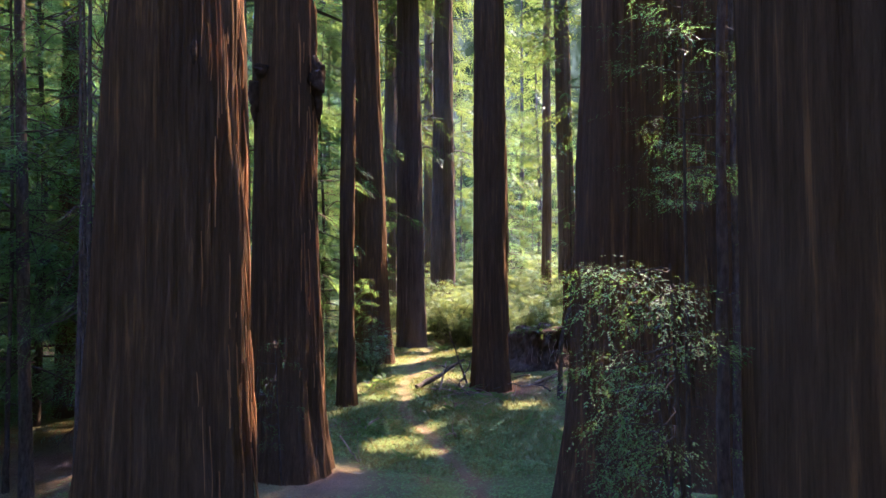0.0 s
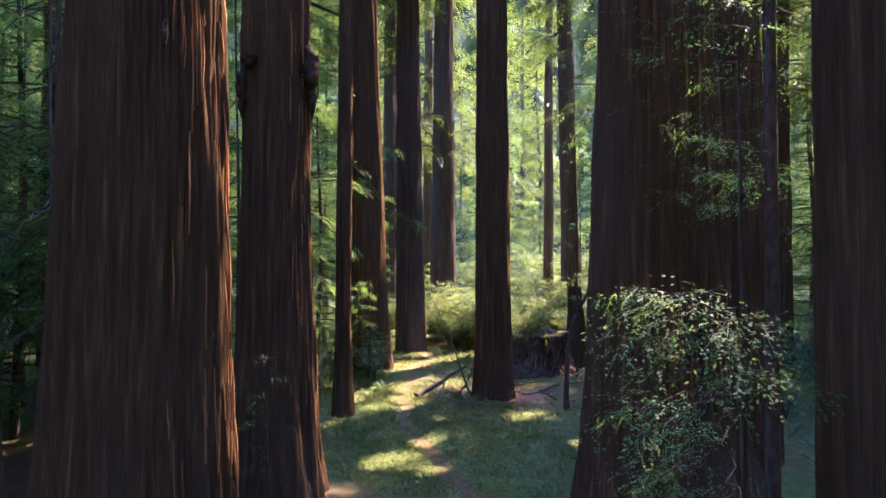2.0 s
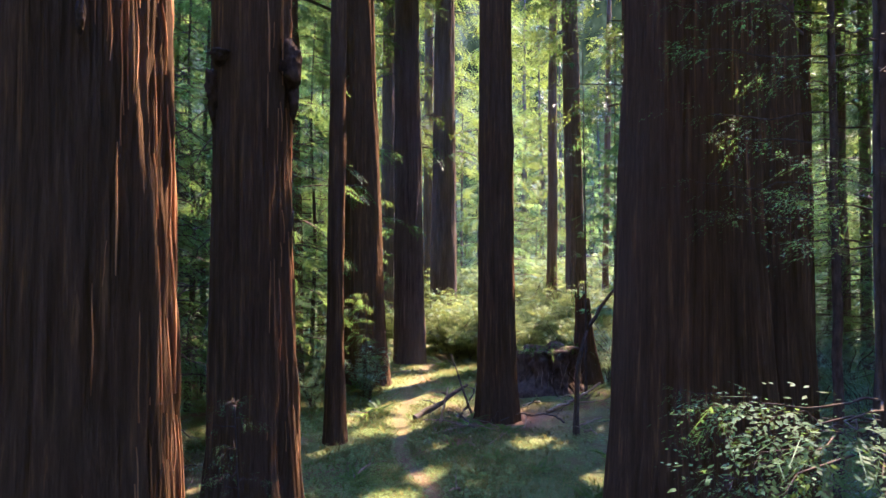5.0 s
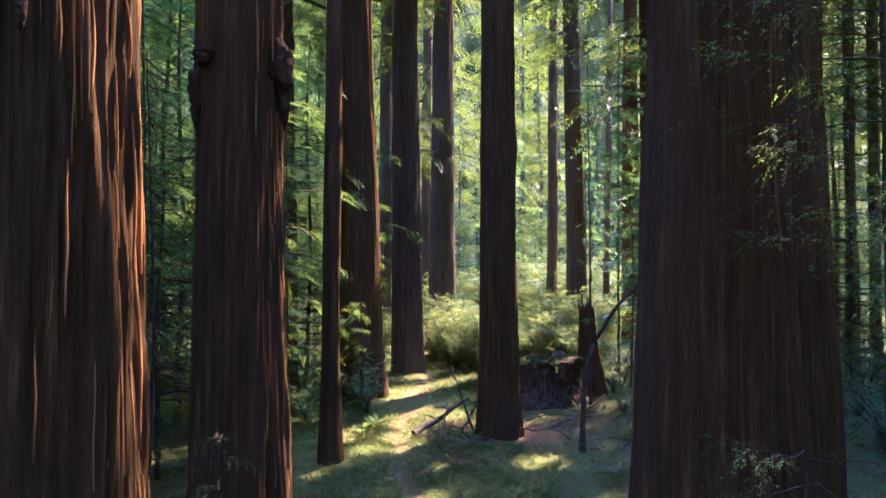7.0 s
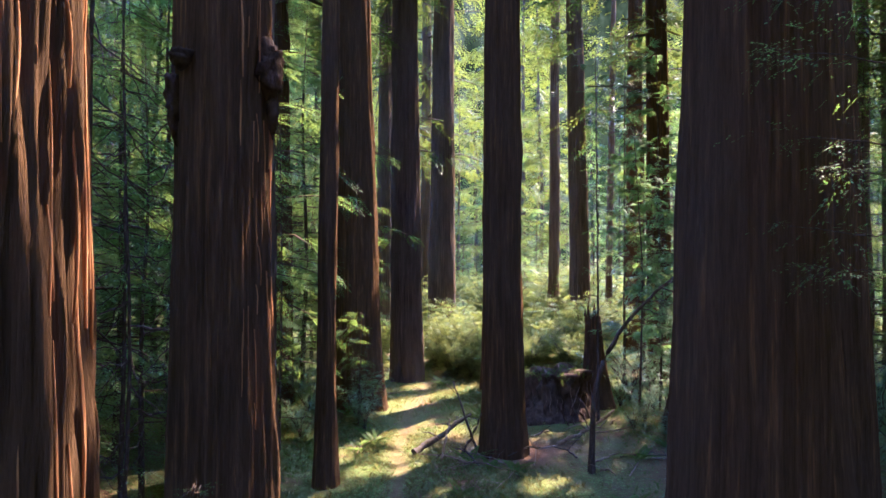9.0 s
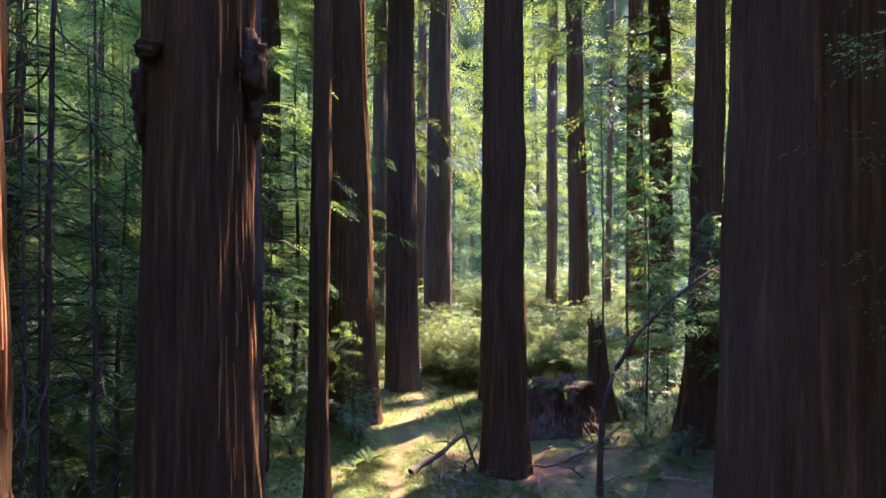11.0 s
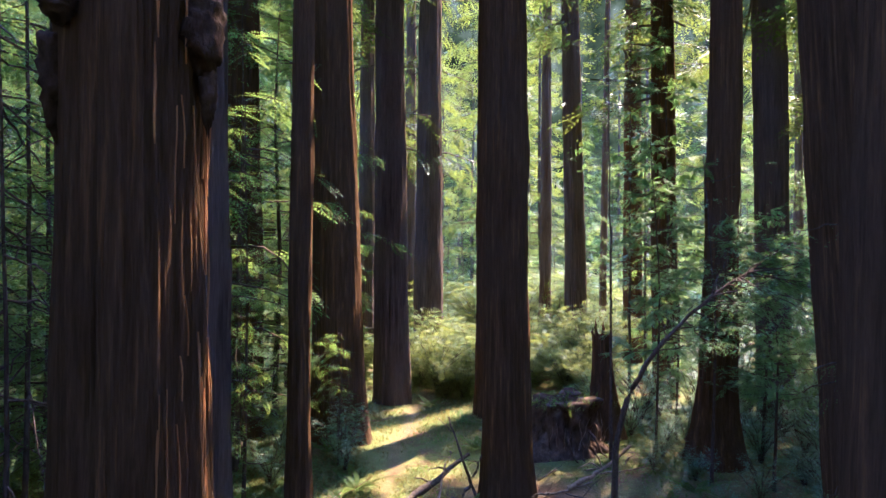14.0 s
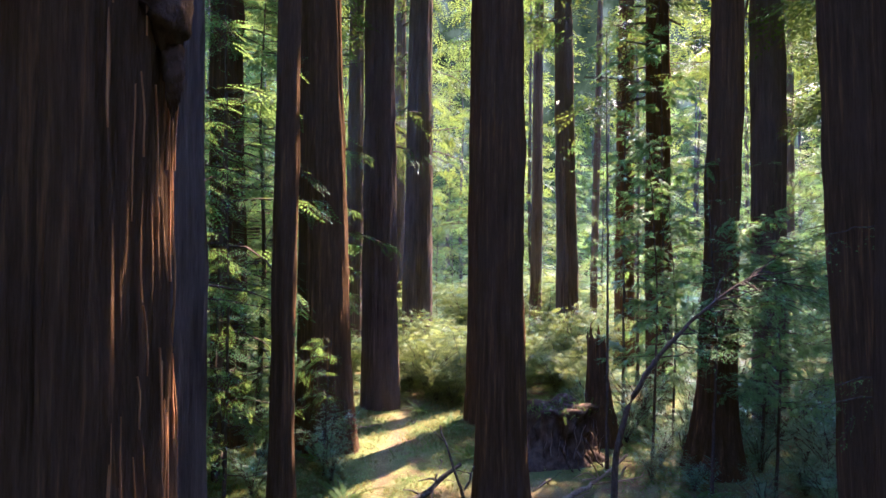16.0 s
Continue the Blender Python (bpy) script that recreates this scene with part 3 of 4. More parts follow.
def scatter(kinds, spots, fresh=True):
    """Copies of some trees: spots (x, y, scale)."""
    rng = np.random.default_rng(77)
    for k, (x, y, s) in enumerate(spots):
        ob = kinds[k % len(kinds)]
        m = pose(x, y, float(ground_z(x, y)), 0, 0, rng.random() * 360) @ Matrix.Scale(s * (0.9 + 0.2 * rng.random()), 4)
        if fresh and k < len(kinds):
            ob.matrix_basis = m
        else:
            c = copy_thing(ob, Matrix())
            c.matrix_basis = m


middle = [young_redwood((0, 0, 0), h, 0.07, 44, 2.1, MIDDLE, 0.46, 32, 200 + k, "young redwood with drooping green boughs") for k, h in enumerate((11, 13, 9, 12))]
scatter(middle, [(-7.2, 15.5, 1), (-9.5, 11.5, 1.1), (-7.4, 24.5, 1), (-5.2, 19.0, 0.7), (-5.3, 26.5, 1.1), (-9.5, 19.5, 1), (-12.5, 16, 1.2), (-11.5, 24, 1.2),
                 (-8.2, 29, 1.2), (-4.6, 15.6, 0.5), (9.8, 15.5, 0.9), (11.5, 20, 1), (13, 14, 1), (10.5, 26, 1), (15, 20, 1.1), (7.5, 29.5, 1), (14.5, 28, 1.1), (9.5, 34, 1.1), (-14, 30, 1.3), (-6.2, 34, 1.2),
                 (12, 32, 1.0), (-9.8, 7.5, 0.9), (18, 25, 1.2), (2.0, 38, 1.1), (-16, 21, 1.2), (5.9, 36, 0.9), (-6.0, 11.4, 0.8), (-7.6, 9.6, 0.9), (-5.6, 13.6, 0.7), (-8.3, 17.4, 1), (-6.6, 18.2, 0.9), (-10.5, 15, 1.1), (-6.3, 26.5, 1.2), (-7.4, 31, 1.2), (-4.9, 28.5, 1.0), (-9.5, 27, 1.2), (-5.8, 37, 1.3), (-9, 34, 1.3), (-6.9, 7.0, 0.8), (-8.9, 22.3, 1.1), (-6.4, 29.5, 1.1), (-12, 10, 1.1), (-5.0, 18.3, 1.25), (-6.3, 21.8, 1.5), (-4.9, 23.4, 1.3), (-7.6, 19.0, 1.5), (-6.1, 12.0, 1.2), (-8.0, 10.2, 1.3), (-4.9, 15.0, 1.1), (-9.0, 8.0, 1.3), (-10.5, 9.5, 1.4), (-7.4, 13.4, 1.3)])
dense = [young_redwood((0, 0, 0), 14, 0.09, 120, 2.3, MIDDLE, 0.5, 34, 240, "thick dark young redwood with drooping boughs")]
scatter(dense, [(-9.6, 16.6, 1.1), (-6.6, 24.0, 1.1), (-5.4, 22.2, 0.95), (-12.0, 19.5, 1.2), (-7.0, 17.0, 0.9), (-11, 14, 1.2), (-13.5, 18, 1.3), (-9.5, 21, 1.2), (-15, 23, 1.3), (-10.8, 11, 1.1), (-8.6, 12.6, 1.0), (11.6, 22.5, 0.9), (13.5, 26.5, 1.0), (15.5, 30, 1.1)])
far = [young_redwood((0, 0, 0), h, 0.26, 58, 4.0, COARSE, 0.9, 34, 220 + k, "tall green redwood in the far woods", 1.0, NEEDLE_FAR) for k, h in enumerate((34, 37, 32))]
feathery = [young_redwood((0, 0, 0), h, 0.26, 62, 3.8, FEATHER, 0.95, 42, 230 + k, "tall green redwood in the far woods", 1.0, NEEDLE_FAR) for k, h in enumerate((34, 40, 30))]
light_screen = [young_redwood((0, 0, 0), h, 0.26, 46, 4.2, COARSE, 1.25, 16, 236 + k, "added tall redwood around the view that screens off skylight", 1.0, NEEDLE_FAR) for k, h in enumerate((35, 31))]
spots, rng = [], np.random.default_rng(9)
while len(spots) < 78:
    y = 40 + 66 * rng.random() ** 1.2
    x = (rng.random() * 2 - 1) * (0.85 * y + 4)
    ahead = (x - 1) * 0.59 + (y - 27) * 0.81
    if -9 < (x - 1) * 0.81 - (y - 27) * 0.59 < 4.5 and ahead < 36:
        continue  # the clearing through which the sun comes in
    if all((x - a) ** 2 + (y - b2) ** 2 > 17 for a, b2, _ in spots):
        spots.append((x, y, 0.8 + 0.4 * rng.random()))
scatter(far, [q for q in spots if q[1] >= 62])
scatter(feathery, [q for q in spots if q[1] < 62] + [(-14, 20.5, 0.55), (-17, 25, 0.6), (-20.5, 31, 0.7), (-15.5, 31, 0.6), (-13, 26.5, 0.5), (-22, 38, 0.8), (-19, 20, 0.6), (-17, 36, 0.7), (-12.5, 36, 0.6), (-24, 27, 0.8)])
clearing = [(22, 44, 0.9), (25, 53, 1), (18, 39, 0.8), (4, 44, 0.8), (7, 40, 0.7), (11, 45, 0.8), (15, 50, 0.9), (9, 50, 0.9), (13, 41, 0.8), (18, 57, 1.0), (5, 50, 0.9), (2, 47, 0.9), (21, 50, 1.0), (0, 42, 0.7), (14, 57, 1), (8, 57, 1), (-3, 44, 0.8), (23, 60, 1), (17, 44, 0.9), (9, 42, 0.9), (13, 37, 0.8), (17, 36.5, 0.8), (20.5, 40, 0.9), (24, 46, 1), (-1, 50, 0.9), (3, 54, 1)]
scatter(middle, clearing, False)
# Trees added behind and beside the camera, out of view, to hold back low skylight.
scatter(light_screen, [(-22, -4, 0.9), (-19, -14, 1), (-9, -19, 0.9), (1, -20, 1), (11, -18, 0.9), (20, -11, 1), (24, 1, 1), (28, 10, 1), (-24, 8, 0.9), (-22, 18, 1), (-20, 27, 0.9), (-14, -10, 0.8), (-27, 30, 1), (33, 22, 1), (-12, -14, 0.8), (-5, -15, 0.9), (4, -15, 0.8), (8, -13, 0.9), (14, -13, 0.8), (17, -7, 0.8), (18, 2, 0.8), (-17, -8, 0.8), (-17, 0, 0.8), (-18, 6, 0.7), (22, 8, 0.8), (-2, -11, 0.6)])
scatter(light_screen, [(x + 0.8 * math.sin(5 * x), y, 0.42) for y, row in ((-3.5, (-12, -8.5, -5.5, 2.5, 4.5, 8.5, 12)), (-7.5, (-14, -10, -6.5, -2.5, 1.5, 6, 10, 14))) for x in row] + [(-13, 5, 0.5), (-11, -0.5, 0.45), (13, 6, 0.5), (9, 1.5, 0.45), (16, 11, 0.5)], False)


# ---- shrubs ----
def shrub(place, w, h, stems, per, template, spray, seed, label, leaf, name="shrub", airy=0.12):
    root = thing(name, place, label, "shrub", "forest shrubs")
    rng = np.random.default_rng(seed)
    tubes, P, D, S = [], [], [], []
    u = np.linspace(0, 1, 8)
    for k in range(stems):
        az, out, up = rng.random() * 6.28, w * (0.25 + 0.75 * rng.random() ** 0.7), h * (0.55 + 0.45 * rng.random())
        line = np.stack([np.cos(az) * out * u ** 1.5, np.sin(az) * out * u ** 1.5, -0.08 + (up + 0.08) * (u * 1.15 - 0.15 * u ** 3)], -1)
        line[1:, :2] += rng.normal(0, 0.03 * w, (7, 2))
        tubes.append(tube(line, 0.006 + 0.012 * h * 0.5 * (1 - u), 4))
        t = 0.08 + 0.95 * rng.random(per) ** 0.8
        base = np.stack([np.interp(t, u, line[:, i]) for i in range(3)], -1)
        a2 = rng.random(per) * 6.28
        d = np.stack([np.cos(a2), np.sin(a2), rng.uniform(-0.35, 0.6, per)], -1)
        P.append(base + d * (rng.random(per) * airy * w)[:, None])
        D.append(d)
        S.append(spray * rng.uniform(0.6, 1.4, per))
    part("branchwork", solid("branchwork", *join(tubes), BARK_YOUNG), root)["kind"] = "stuff"
    part("foliage", solid("foliage", *sprays(template, np.concatenate(P), np.concatenate(D), np.concatenate(S), 0.5, rng), leaf, False), root)
    return root


pale = [shrub((0, 0, 0), 1.25, 2.0, 20, 84, LEAFY_WIDE, 0.21, 300 + k, "sunlit pale green shrub beyond the path", BROAD_SUNLIT, airy=0.24) for k in range(3)]
scatter(pale, [(-1.0, 26.0, 1), (0.2, 27.0, 1.05), (3.4, 26.8, 1), (2.4, 28.0, 1.1), (4.6, 27.6, 1.1), (-0.4, 28.8, 1.1), (1.3, 29, 1), (5.5, 30, 1.1), (-0.7, 25.2, 0.7), (3.0, 30, 1.3), (-3.9, 27.5, 0.9), (6.4, 33, 1.3), (-4.8, 24.0, 0.8), (0.9, 25.6, 0.85), (-1.6, 27.2, 1), (2.0, 26.2, 0.9), (3.9, 25.4, 0.8), (-0.2, 24.9, 0.6), (4.3, 29.2, 1.4), (-1.3, 28.4, 1.1), (4.4, 25.9, 0.6), (-2, 36, 1.7), (1, 37, 1.7), (3, 38.5, 1.8), (0.5, 40.5, 1.9), (5.2, 40, 1.9), (7.6, 41, 1.9), (-4, 40, 1.8), (9.4, 37, 1.7)])
green = [shrub((0, 0, 0), 0.95, 1.6, 16, 34, LEAFY_FAR, 0.19, 320 + k, "dark green leafy shrub in the shade", BROAD_SKYLIT) for k in range(3)]
scatter(green, [(-3.0, 18.9, 0.85), (-2.75, 18.4, 0.6), (-4.1, 17.6, 0.7), (-4.5, 19.6, 0.9), (-5.4, 16.6, 0.8), (-4.2, 14.6, 0.5), (4.0, 20.9, 0.8), (4.5, 21.8, 1.0), (5.4, 23, 1.1), (6.9, 21.2, 1), (7.6, 19.7, 0.9),
                (6.5, 17.8, 0.7), (8.6, 18.2, 0.9), (9.5, 21.5, 1.1), (7.2, 24.5, 1.2), (10.8, 17.5, 1.1), (6.9, 15.2, 0.8), (7.9, 13.6, 1.0), (5.9, 14.4, 0.6), (9.4, 12.4, 1.1), (6.6, 11.6, 0.9), (3.6, 23, 0.8), (11, 23, 1.2), (-6.6, 12.8, 0.7), (-7.6, 17.2, 0.9), (-8.8, 14.8, 0.9), (5.2, 20.4, 0.7), (6.1, 20.5, 0.9), (4.6, 19.9, 0.5), (6.3, 16.6, 0.8), (7.2, 17.0, 0.9), (8.2, 15.6, 1), (9.2, 14, 1), (5.2, 16.9, 0.5), (8.0, 21.3, 1.1), (-6.0, 22, 1), (-7, 20, 1), (-9, 17, 1), (-4.9, 11.2, 0.5), (-10.5, 13, 1), (7.3, 22.6, 1.2), (8.4, 20.2, 1.1), (6.0, 21.9, 1.0), (5.0, 22.6, 1.0), (9.8, 19.2, 1.2), (9.9, 23.4, 1.3), (6.2, 18.9, 0.8), (7.4, 18.4, 0.9), (4.2, 19.2, 0.55), (3.7, 18.3, 0.45), (5.9, 15.6, 0.6), (8.4, 24.4, 1.3), (8.9, 16.6, 1.0), (4.4, 17.9, 0.5), (11.5, 25.4, 1.4), (10.4, 21.6, 1.2), (3.9, 7.2, 0.7), (4.6, 8.4, 0.8), (5.4, 7.6, 0.9), (5.2, 10.0, 0.8), (6.2, 9.0, 0.9), (12, 34, 2), (15, 38, 2.2), (18, 40, 2.3), (14, 42, 2.2), (20, 36, 2.2), (10, 38, 2), (17, 33, 2), (22, 42, 2.4), (12.5, 29, 1.8), (16, 30, 2), (13.5, 25.5, 1.7), (11, 30.5, 1.7), (24, 38, 2.3)])


# ---- stems and boughs seen close by ----
def limb_line(base, tip, sag, rng, n=9, wobble=0.02):
    u = np.linspace(0, 1, n)[:, None]
    base, tip = np.array(base, float), np.array(tip, float)
    p = base + (tip - base) * u + np.array([0, 0, -1.0]) * sag * (u * u - u)
    p[1:] += rng.normal(0, wobble, (n - 1, 3))
    return p


def bough_parts(parent, base, tip, thick, rng, template, spray, count, leaf, sag=-0.1, fan=0.3, label=""):
    """One limb and, under it, its foliage: side twigs in a flat fan with sprays on them."""
    line = limb_line(base, tip, sag, rng)
    u = np.linspace(0, 1, len(line))
    tubes = [tube(line, thick * (1.08 - u), 6)]
    long = np.linalg.norm(line[-1] - line[0])
    P, D = [], []
    ahead = (line[-1] - line[0]) / long
    side = np.cross((0, 0, 1.0), ahead)
    side /= np.linalg.norm(side) + 1e-9
    twigs = max(3, int(count / 7))
    for k in range(twigs):
        t = 0.12 + 0.88 * rng.random() ** 0.85
        p = np.array([np.interp(t, u, line[:, i]) for i in range(3)])
        s = rng.choice((-1, 1))
        l = long * fan * (1.25 - t) * rng.uniform(0.35, 1.3) + 0.05
        q = p + l * (side * s * rng.uniform(0.4, 1.0) + ahead * rng.uniform(0.2, 0.9) + np.array((0, 0, rng.uniform(-0.75, 0.3))))
        tw = limb_line(p, q, -0.05 * l, rng, 5, 0.004)
        tubes.append(tube(tw, thick * 0.28 * (1.1 - np.linspace(0, 1, 5)), 4))
        m = max(3, int(count / twigs))
        v = rng.random(m)
        P.append(p + (q - p) * v[:, None])
        w = rng.choice([-1, 1], m)[:, None]
        dq = (q - p) / (np.linalg.norm(q - p) + 1e-9)
        D.append(dq + w * np.cross((0, 0, 1.0), dq) * rng.uniform(0.2, 1.2, m)[:, None] + np.array([0, 0, -1.0]) * rng.uniform(-0.1, 0.45, m)[:, None])
    P, D = np.concatenate(P), np.concatenate(D)
    limb = part("limb", solid("limb", *tubes[0], BARK_YOUNG), parent)
    part("twigwork", solid("twigwork", *let_sun_in(join(tubes[1:]), parent.location, 0.0, 0.6), BARK_YOUNG), limb)["kind"] = "stuff"
    if leaf:
        part("foliage", solid("foliage", *let_sun_in(sprays(template, P, D, spray * rng.uniform(0.65, 1.3, len(P)), 0.28, rng), parent.location, 0.0, 0.6), leaf, False), limb, label)
    return limb


def stem_tree(name, label, line, r, limbs, seed, template=SPRIG, spray=0.2, count=60, leaf=None, thick=0.012, category="tree", fan=0.3, foot=1.0):
    """A slim stem along line (world places) and limbs (height share, azimuth, length, rise)."""
    rng = np.random.default_rng(seed)
    line = np.array(line, float)
    root = thing(name, tuple(line[0]), label, category)
    t = np.linspace(0, 1, 26)
    own = np.stack([np.interp(t, np.linspace(0, 1, len(line)), line[:, i]) for i in range(3)], -1) - line[0]
    for _ in range(4):
        own[1:-1] = (own[:-2] + 2 * own[1:-1] + own[2:]) / 4
    own[1:-1, :2] += rng.normal(0, r * 0.12, (24, 2))
    own[0, 2] -= 0.15
    part("trunk", solid("trunk", *tube(own, r * (1.05 - 0.8 * t) * (1 + 0.5 * foot * np.exp(-t * 30)), 12), BARK_YOUNG), root)
    for h, az, long, rise in limbs:
        base = np.array([np.interp(h, t, own[:, i]) for i in range(3)])
        tip = base + np.array((math.sin(radians(az)) * long, math.cos(radians(az)) * long, rise))
        bough_parts(root, base, tip, thick * (0.5 + 0.5 * long), rng, template, spray, count, leaf, -0.12 * long, fan)
    return root


def ring_limbs(rng, n, lo, hi, long, rise=(-0.5, 0.1), sector=(0, 360)):
    return [(lo + (hi - lo) * (k + rng.random()) / n, sector[0] + (sector[1] - sector[0]) * rng.random(), long * rng.uniform(0.6, 1.15), rng.uniform(*rise) * long) for k in range(n)]


rng = np.random.default_rng(31)
g = lambda x, y: float(ground_z(x, y))
# slim redwood between the dark trunks, its boughs hanging over the path's edge
stem_tree("redwood_sapling", "slim redwood sapling with feathery green boughs", [(2.2, 5.85, g(2.2, 5.85)), (2.2, 5.85, 3), (2.22, 5.85, 6), (2.2, 5.9, 11)], 0.055,
          [(0.3, 290, 0.4, -0.1), (0.42, 280, 0.42, 0.05), (0.44, 300, 0.38, 0.12), (0.46, 265, 0.4, 0.1), (0.6, 265, 0.5, 0.0), (0.67, 330, 0.6, 0.0), (0.45, 20, 0.7, 0.1), (0.52, 70, 0.9, 0.1), (0.58, 40, 0.8, 0), (0.66, 60, 0.9, 0.1), (0.34, 90, 0.6, 0), (0.4, 60, 0.8, 0.1), (0.3, 30, 0.5, -0.1), (0.7, 10, 0.8, 0)]
          + ring_limbs(rng, 8, 0.72, 0.97, 0.7), 41, SPRIG, 0.16, 120, NEEDLE, 0.009, fan=0.4)
# sprouts at the foot of the huge trunk
stem_tree("redwood_sprout", "young redwood sprout with sunlit feathery tips", [(1.58, 4.8, g(1.58, 4.8)), (1.54, 4.75, 1.6), (1.44, 4.68, 3.3)], 0.03,
          [(0.99, 225, 0.59, 0.0), (0.97, 270, 0.5, 0.03), (0.96, 195, 0.51, 0.0), (0.94, 250, 0.66, -0.04), (0.97, 240, 0.62, -0.02), (0.99, 255, 0.6, 0.02), (0.95, 210, 0.59, -0.06), (0.88, 160, 0.42, 0.0), (0.84, 290, 0.59, -0.1), (0.86, 245, 0.64, -0.08), (0.8, 235, 0.68, -0.15), (0.76, 200, 0.51, -0.15), (0.7, 265, 0.51, -0.2),
           (0.6, 235, 0.42, -0.2), (0.5, 270, 0.42, -0.2), (0.42, 240, 0.42, -0.2), (0.32, 230, 0.42, -0.15)], 43, SPRIG, 0.155, 100, NEEDLE, 0.006, fan=0.42)
stem_tree("redwood_sprout", "tall thin redwood sprout with a few sunlit yellow-green sprigs", [(1.66, 5.05, g(1.66, 5.05)), (1.66, 5.05, 2.6), (1.62, 4.95, 5.0)], 0.022,
          [(0.9, 250, 0.3, 0.05), (0.93, 215, 0.4, 0.08), (0.96, 235, 0.36, 0.05), (0.99, 260, 0.3, 0.1), (0.88, 190, 0.3, 0.0), (0.62, 230, 0.4, -0.1), (0.5, 250, 0.4, -0.1), (0.4, 215, 0.4, -0.1)], 61, SPRIG, 0.14, 40, BROAD_FRESH, 0.006, fan=0.4)
stem_tree("redwood_sprout", "young redwood sprout in the shade", [(1.75, 5.6, g(1.75, 5.6)), (1.7, 5.6, 1.5), (1.6, 5.6, 2.7)], 0.025,
          ring_limbs(rng, 18, 0.3, 0.98, 0.5, (-0.3, 0.1), (170, 330)), 44, SPRIG, 0.155, 70, NEEDLE, 0.007, fan=0.4)
stem_tree("redwood_sprout", "young redwood sprout at the foot of a dark trunk", [(2.3, 7.45, g(2.3, 7.45)), (2.28, 7.4, 1.4), (2.2, 7.3, 2.7)], 0.025,
          [(0.99, 265, 0.62, 0.1), (0.98, 240, 0.56, 0.05), (0.97, 90, 0.6, 0.0), (0.9, 255, 0.6, 0.0), (0.9, 120, 0.7, 0.0), (0.8, 240, 0.5, -0.05), (0.8, 80, 0.7, -0.05), (0.7, 110, 0.7, -0.1), (0.6, 250, 0.5, -0.1), (0.55, 100, 0.6, -0.1)], 59, SPRIG, 0.13, 80, NEEDLE, 0.007, fan=0.42)
# a sapling whose boughs hang before the dark trunk
stem_tree("redwood_sapling", "slim redwood sapling with dark hanging boughs", [(3.15, 7.9, g(3.15, 7.9)), (3.15, 7.9, 4), (3.1, 7.9, 10)], 0.05,
          [(0.5, 265, 0.95, 0.0), (0.52, 240, 0.8, -0.05), (0.53, 275, 1.2, 0.0), (0.56, 255, 1.1, 0.0), (0.58, 282, 1.3, 0.1), (0.6, 235, 0.9, 0.0), (0.62, 265, 1.35, 0.1), (0.65, 250, 1.1, 0.1), (0.67, 280, 1.3, 0.0), (0.7, 262, 1.2, 0.1), (0.73, 240, 1.0, 0.1), (0.76, 275, 1.2, 0.0), (0.8, 255, 1.0, 0.0),
           (0.48, 100, 0.9, -0.05), (0.53, 70, 1.0, 0.0), (0.57, 120, 1.1, 0.0), (0.62, 90, 1.1, 0.1), (0.66, 140, 1.0, 0.0), (0.7, 60, 1.0, 0.0), (0.74, 110, 1.0, 0.1), (0.8, 80, 0.9, 0.0), (0.6, 180, 0.8, 0.0), (0.7, 200, 0.9, 0.0)], 60, SPRIG, 0.18, 140, NEEDLE, 0.008, fan=0.42)
stem_tree("redwood_sprout", "young redwood sprout beside a thick trunk", [(3.55, 11.6, g(3.55, 11.6)), (3.6, 11.6, 2.5), (3.65, 11.55, 5.4)], 0.03,
          [(0.92, 265, 1.0, -0.1), (0.9, 230, 0.9, -0.1), (0.7, 250, 1.1, -0.15), (0.66, 275, 0.9, -0.2), (0.5, 240, 0.9, -0.1), (0.55, 200, 0.7, -0.1), (0.42, 260, 0.9, -0.2), (0.35, 225, 0.8, -0.1)], 45, SPRIG, 0.17, 90, NEEDLE, 0.01, fan=0.35)
stem_tree("redwood_sprout", "small redwood sprout with dead twigs at a trunk's foot", [(-2.35, 8.95, g(-2.35, 8.95)), (-2.38, 8.9, 1.2), (-2.42, 8.86, 2.3)], 0.016,
          ring_limbs(rng, 13, 0.35, 1.0, 0.38, (-0.3, 0.5), (60, 280)), 46, SPRIG, 0.12, 42, NEEDLE, 0.008, fan=0.4)
stem_tree("redwood_sapling", "slim shaded sapling with drooping dead twigs", [(-4.5, 10.4, g(-4.5, 10.4)), (-4.45, 10.4, 4), (-4.4, 10.4, 10)], 0.05,
          ring_limbs(rng, 26, 0.25, 0.95, 1.4, (-0.9, -0.1), (20, 300)), 47, MIDDLE, 0.3, 16, NEEDLE, 0.011, fan=0.5)
stem_tree("redwood_sapling", "slim shaded sapling with drooping dead twigs", [(-4.1, 7.6, g(-4.1, 7.6)), (-4.15, 7.6, 4), (-4.2, 7.6, 9)], 0.04,
          ring_limbs(rng, 18, 0.4, 0.95, 1.1, (-1.0, -0.2), (0, 360)), 48, MIDDLE, 0.26, 10, NEEDLE, 0.01, fan=0.5)
for k, (x, y, n) in enumerate(((-4.0, 9.2, 26), (-5.2, 9.0, 30), (-5.0, 12.0, 30), (-3.75, 11.2, 18), (-4.7, 8.2, 26), (-5.8, 10.4, 30), (-6.6, 9.4, 26))):
    stem_tree("redwood_sapling", "slim shaded sapling with drooping dead twigs", [(x, y, g(x, y)), (x + 0.05, y, 4), (x - 0.1, y, 10)], 0.035,
              ring_limbs(rng, n, 0.3, 0.95, 1.0, (-1.1, -0.2), (0, 360)), 80 + k, MIDDLE, 0.24, 16, NEEDLE, 0.01, fan=0.5)
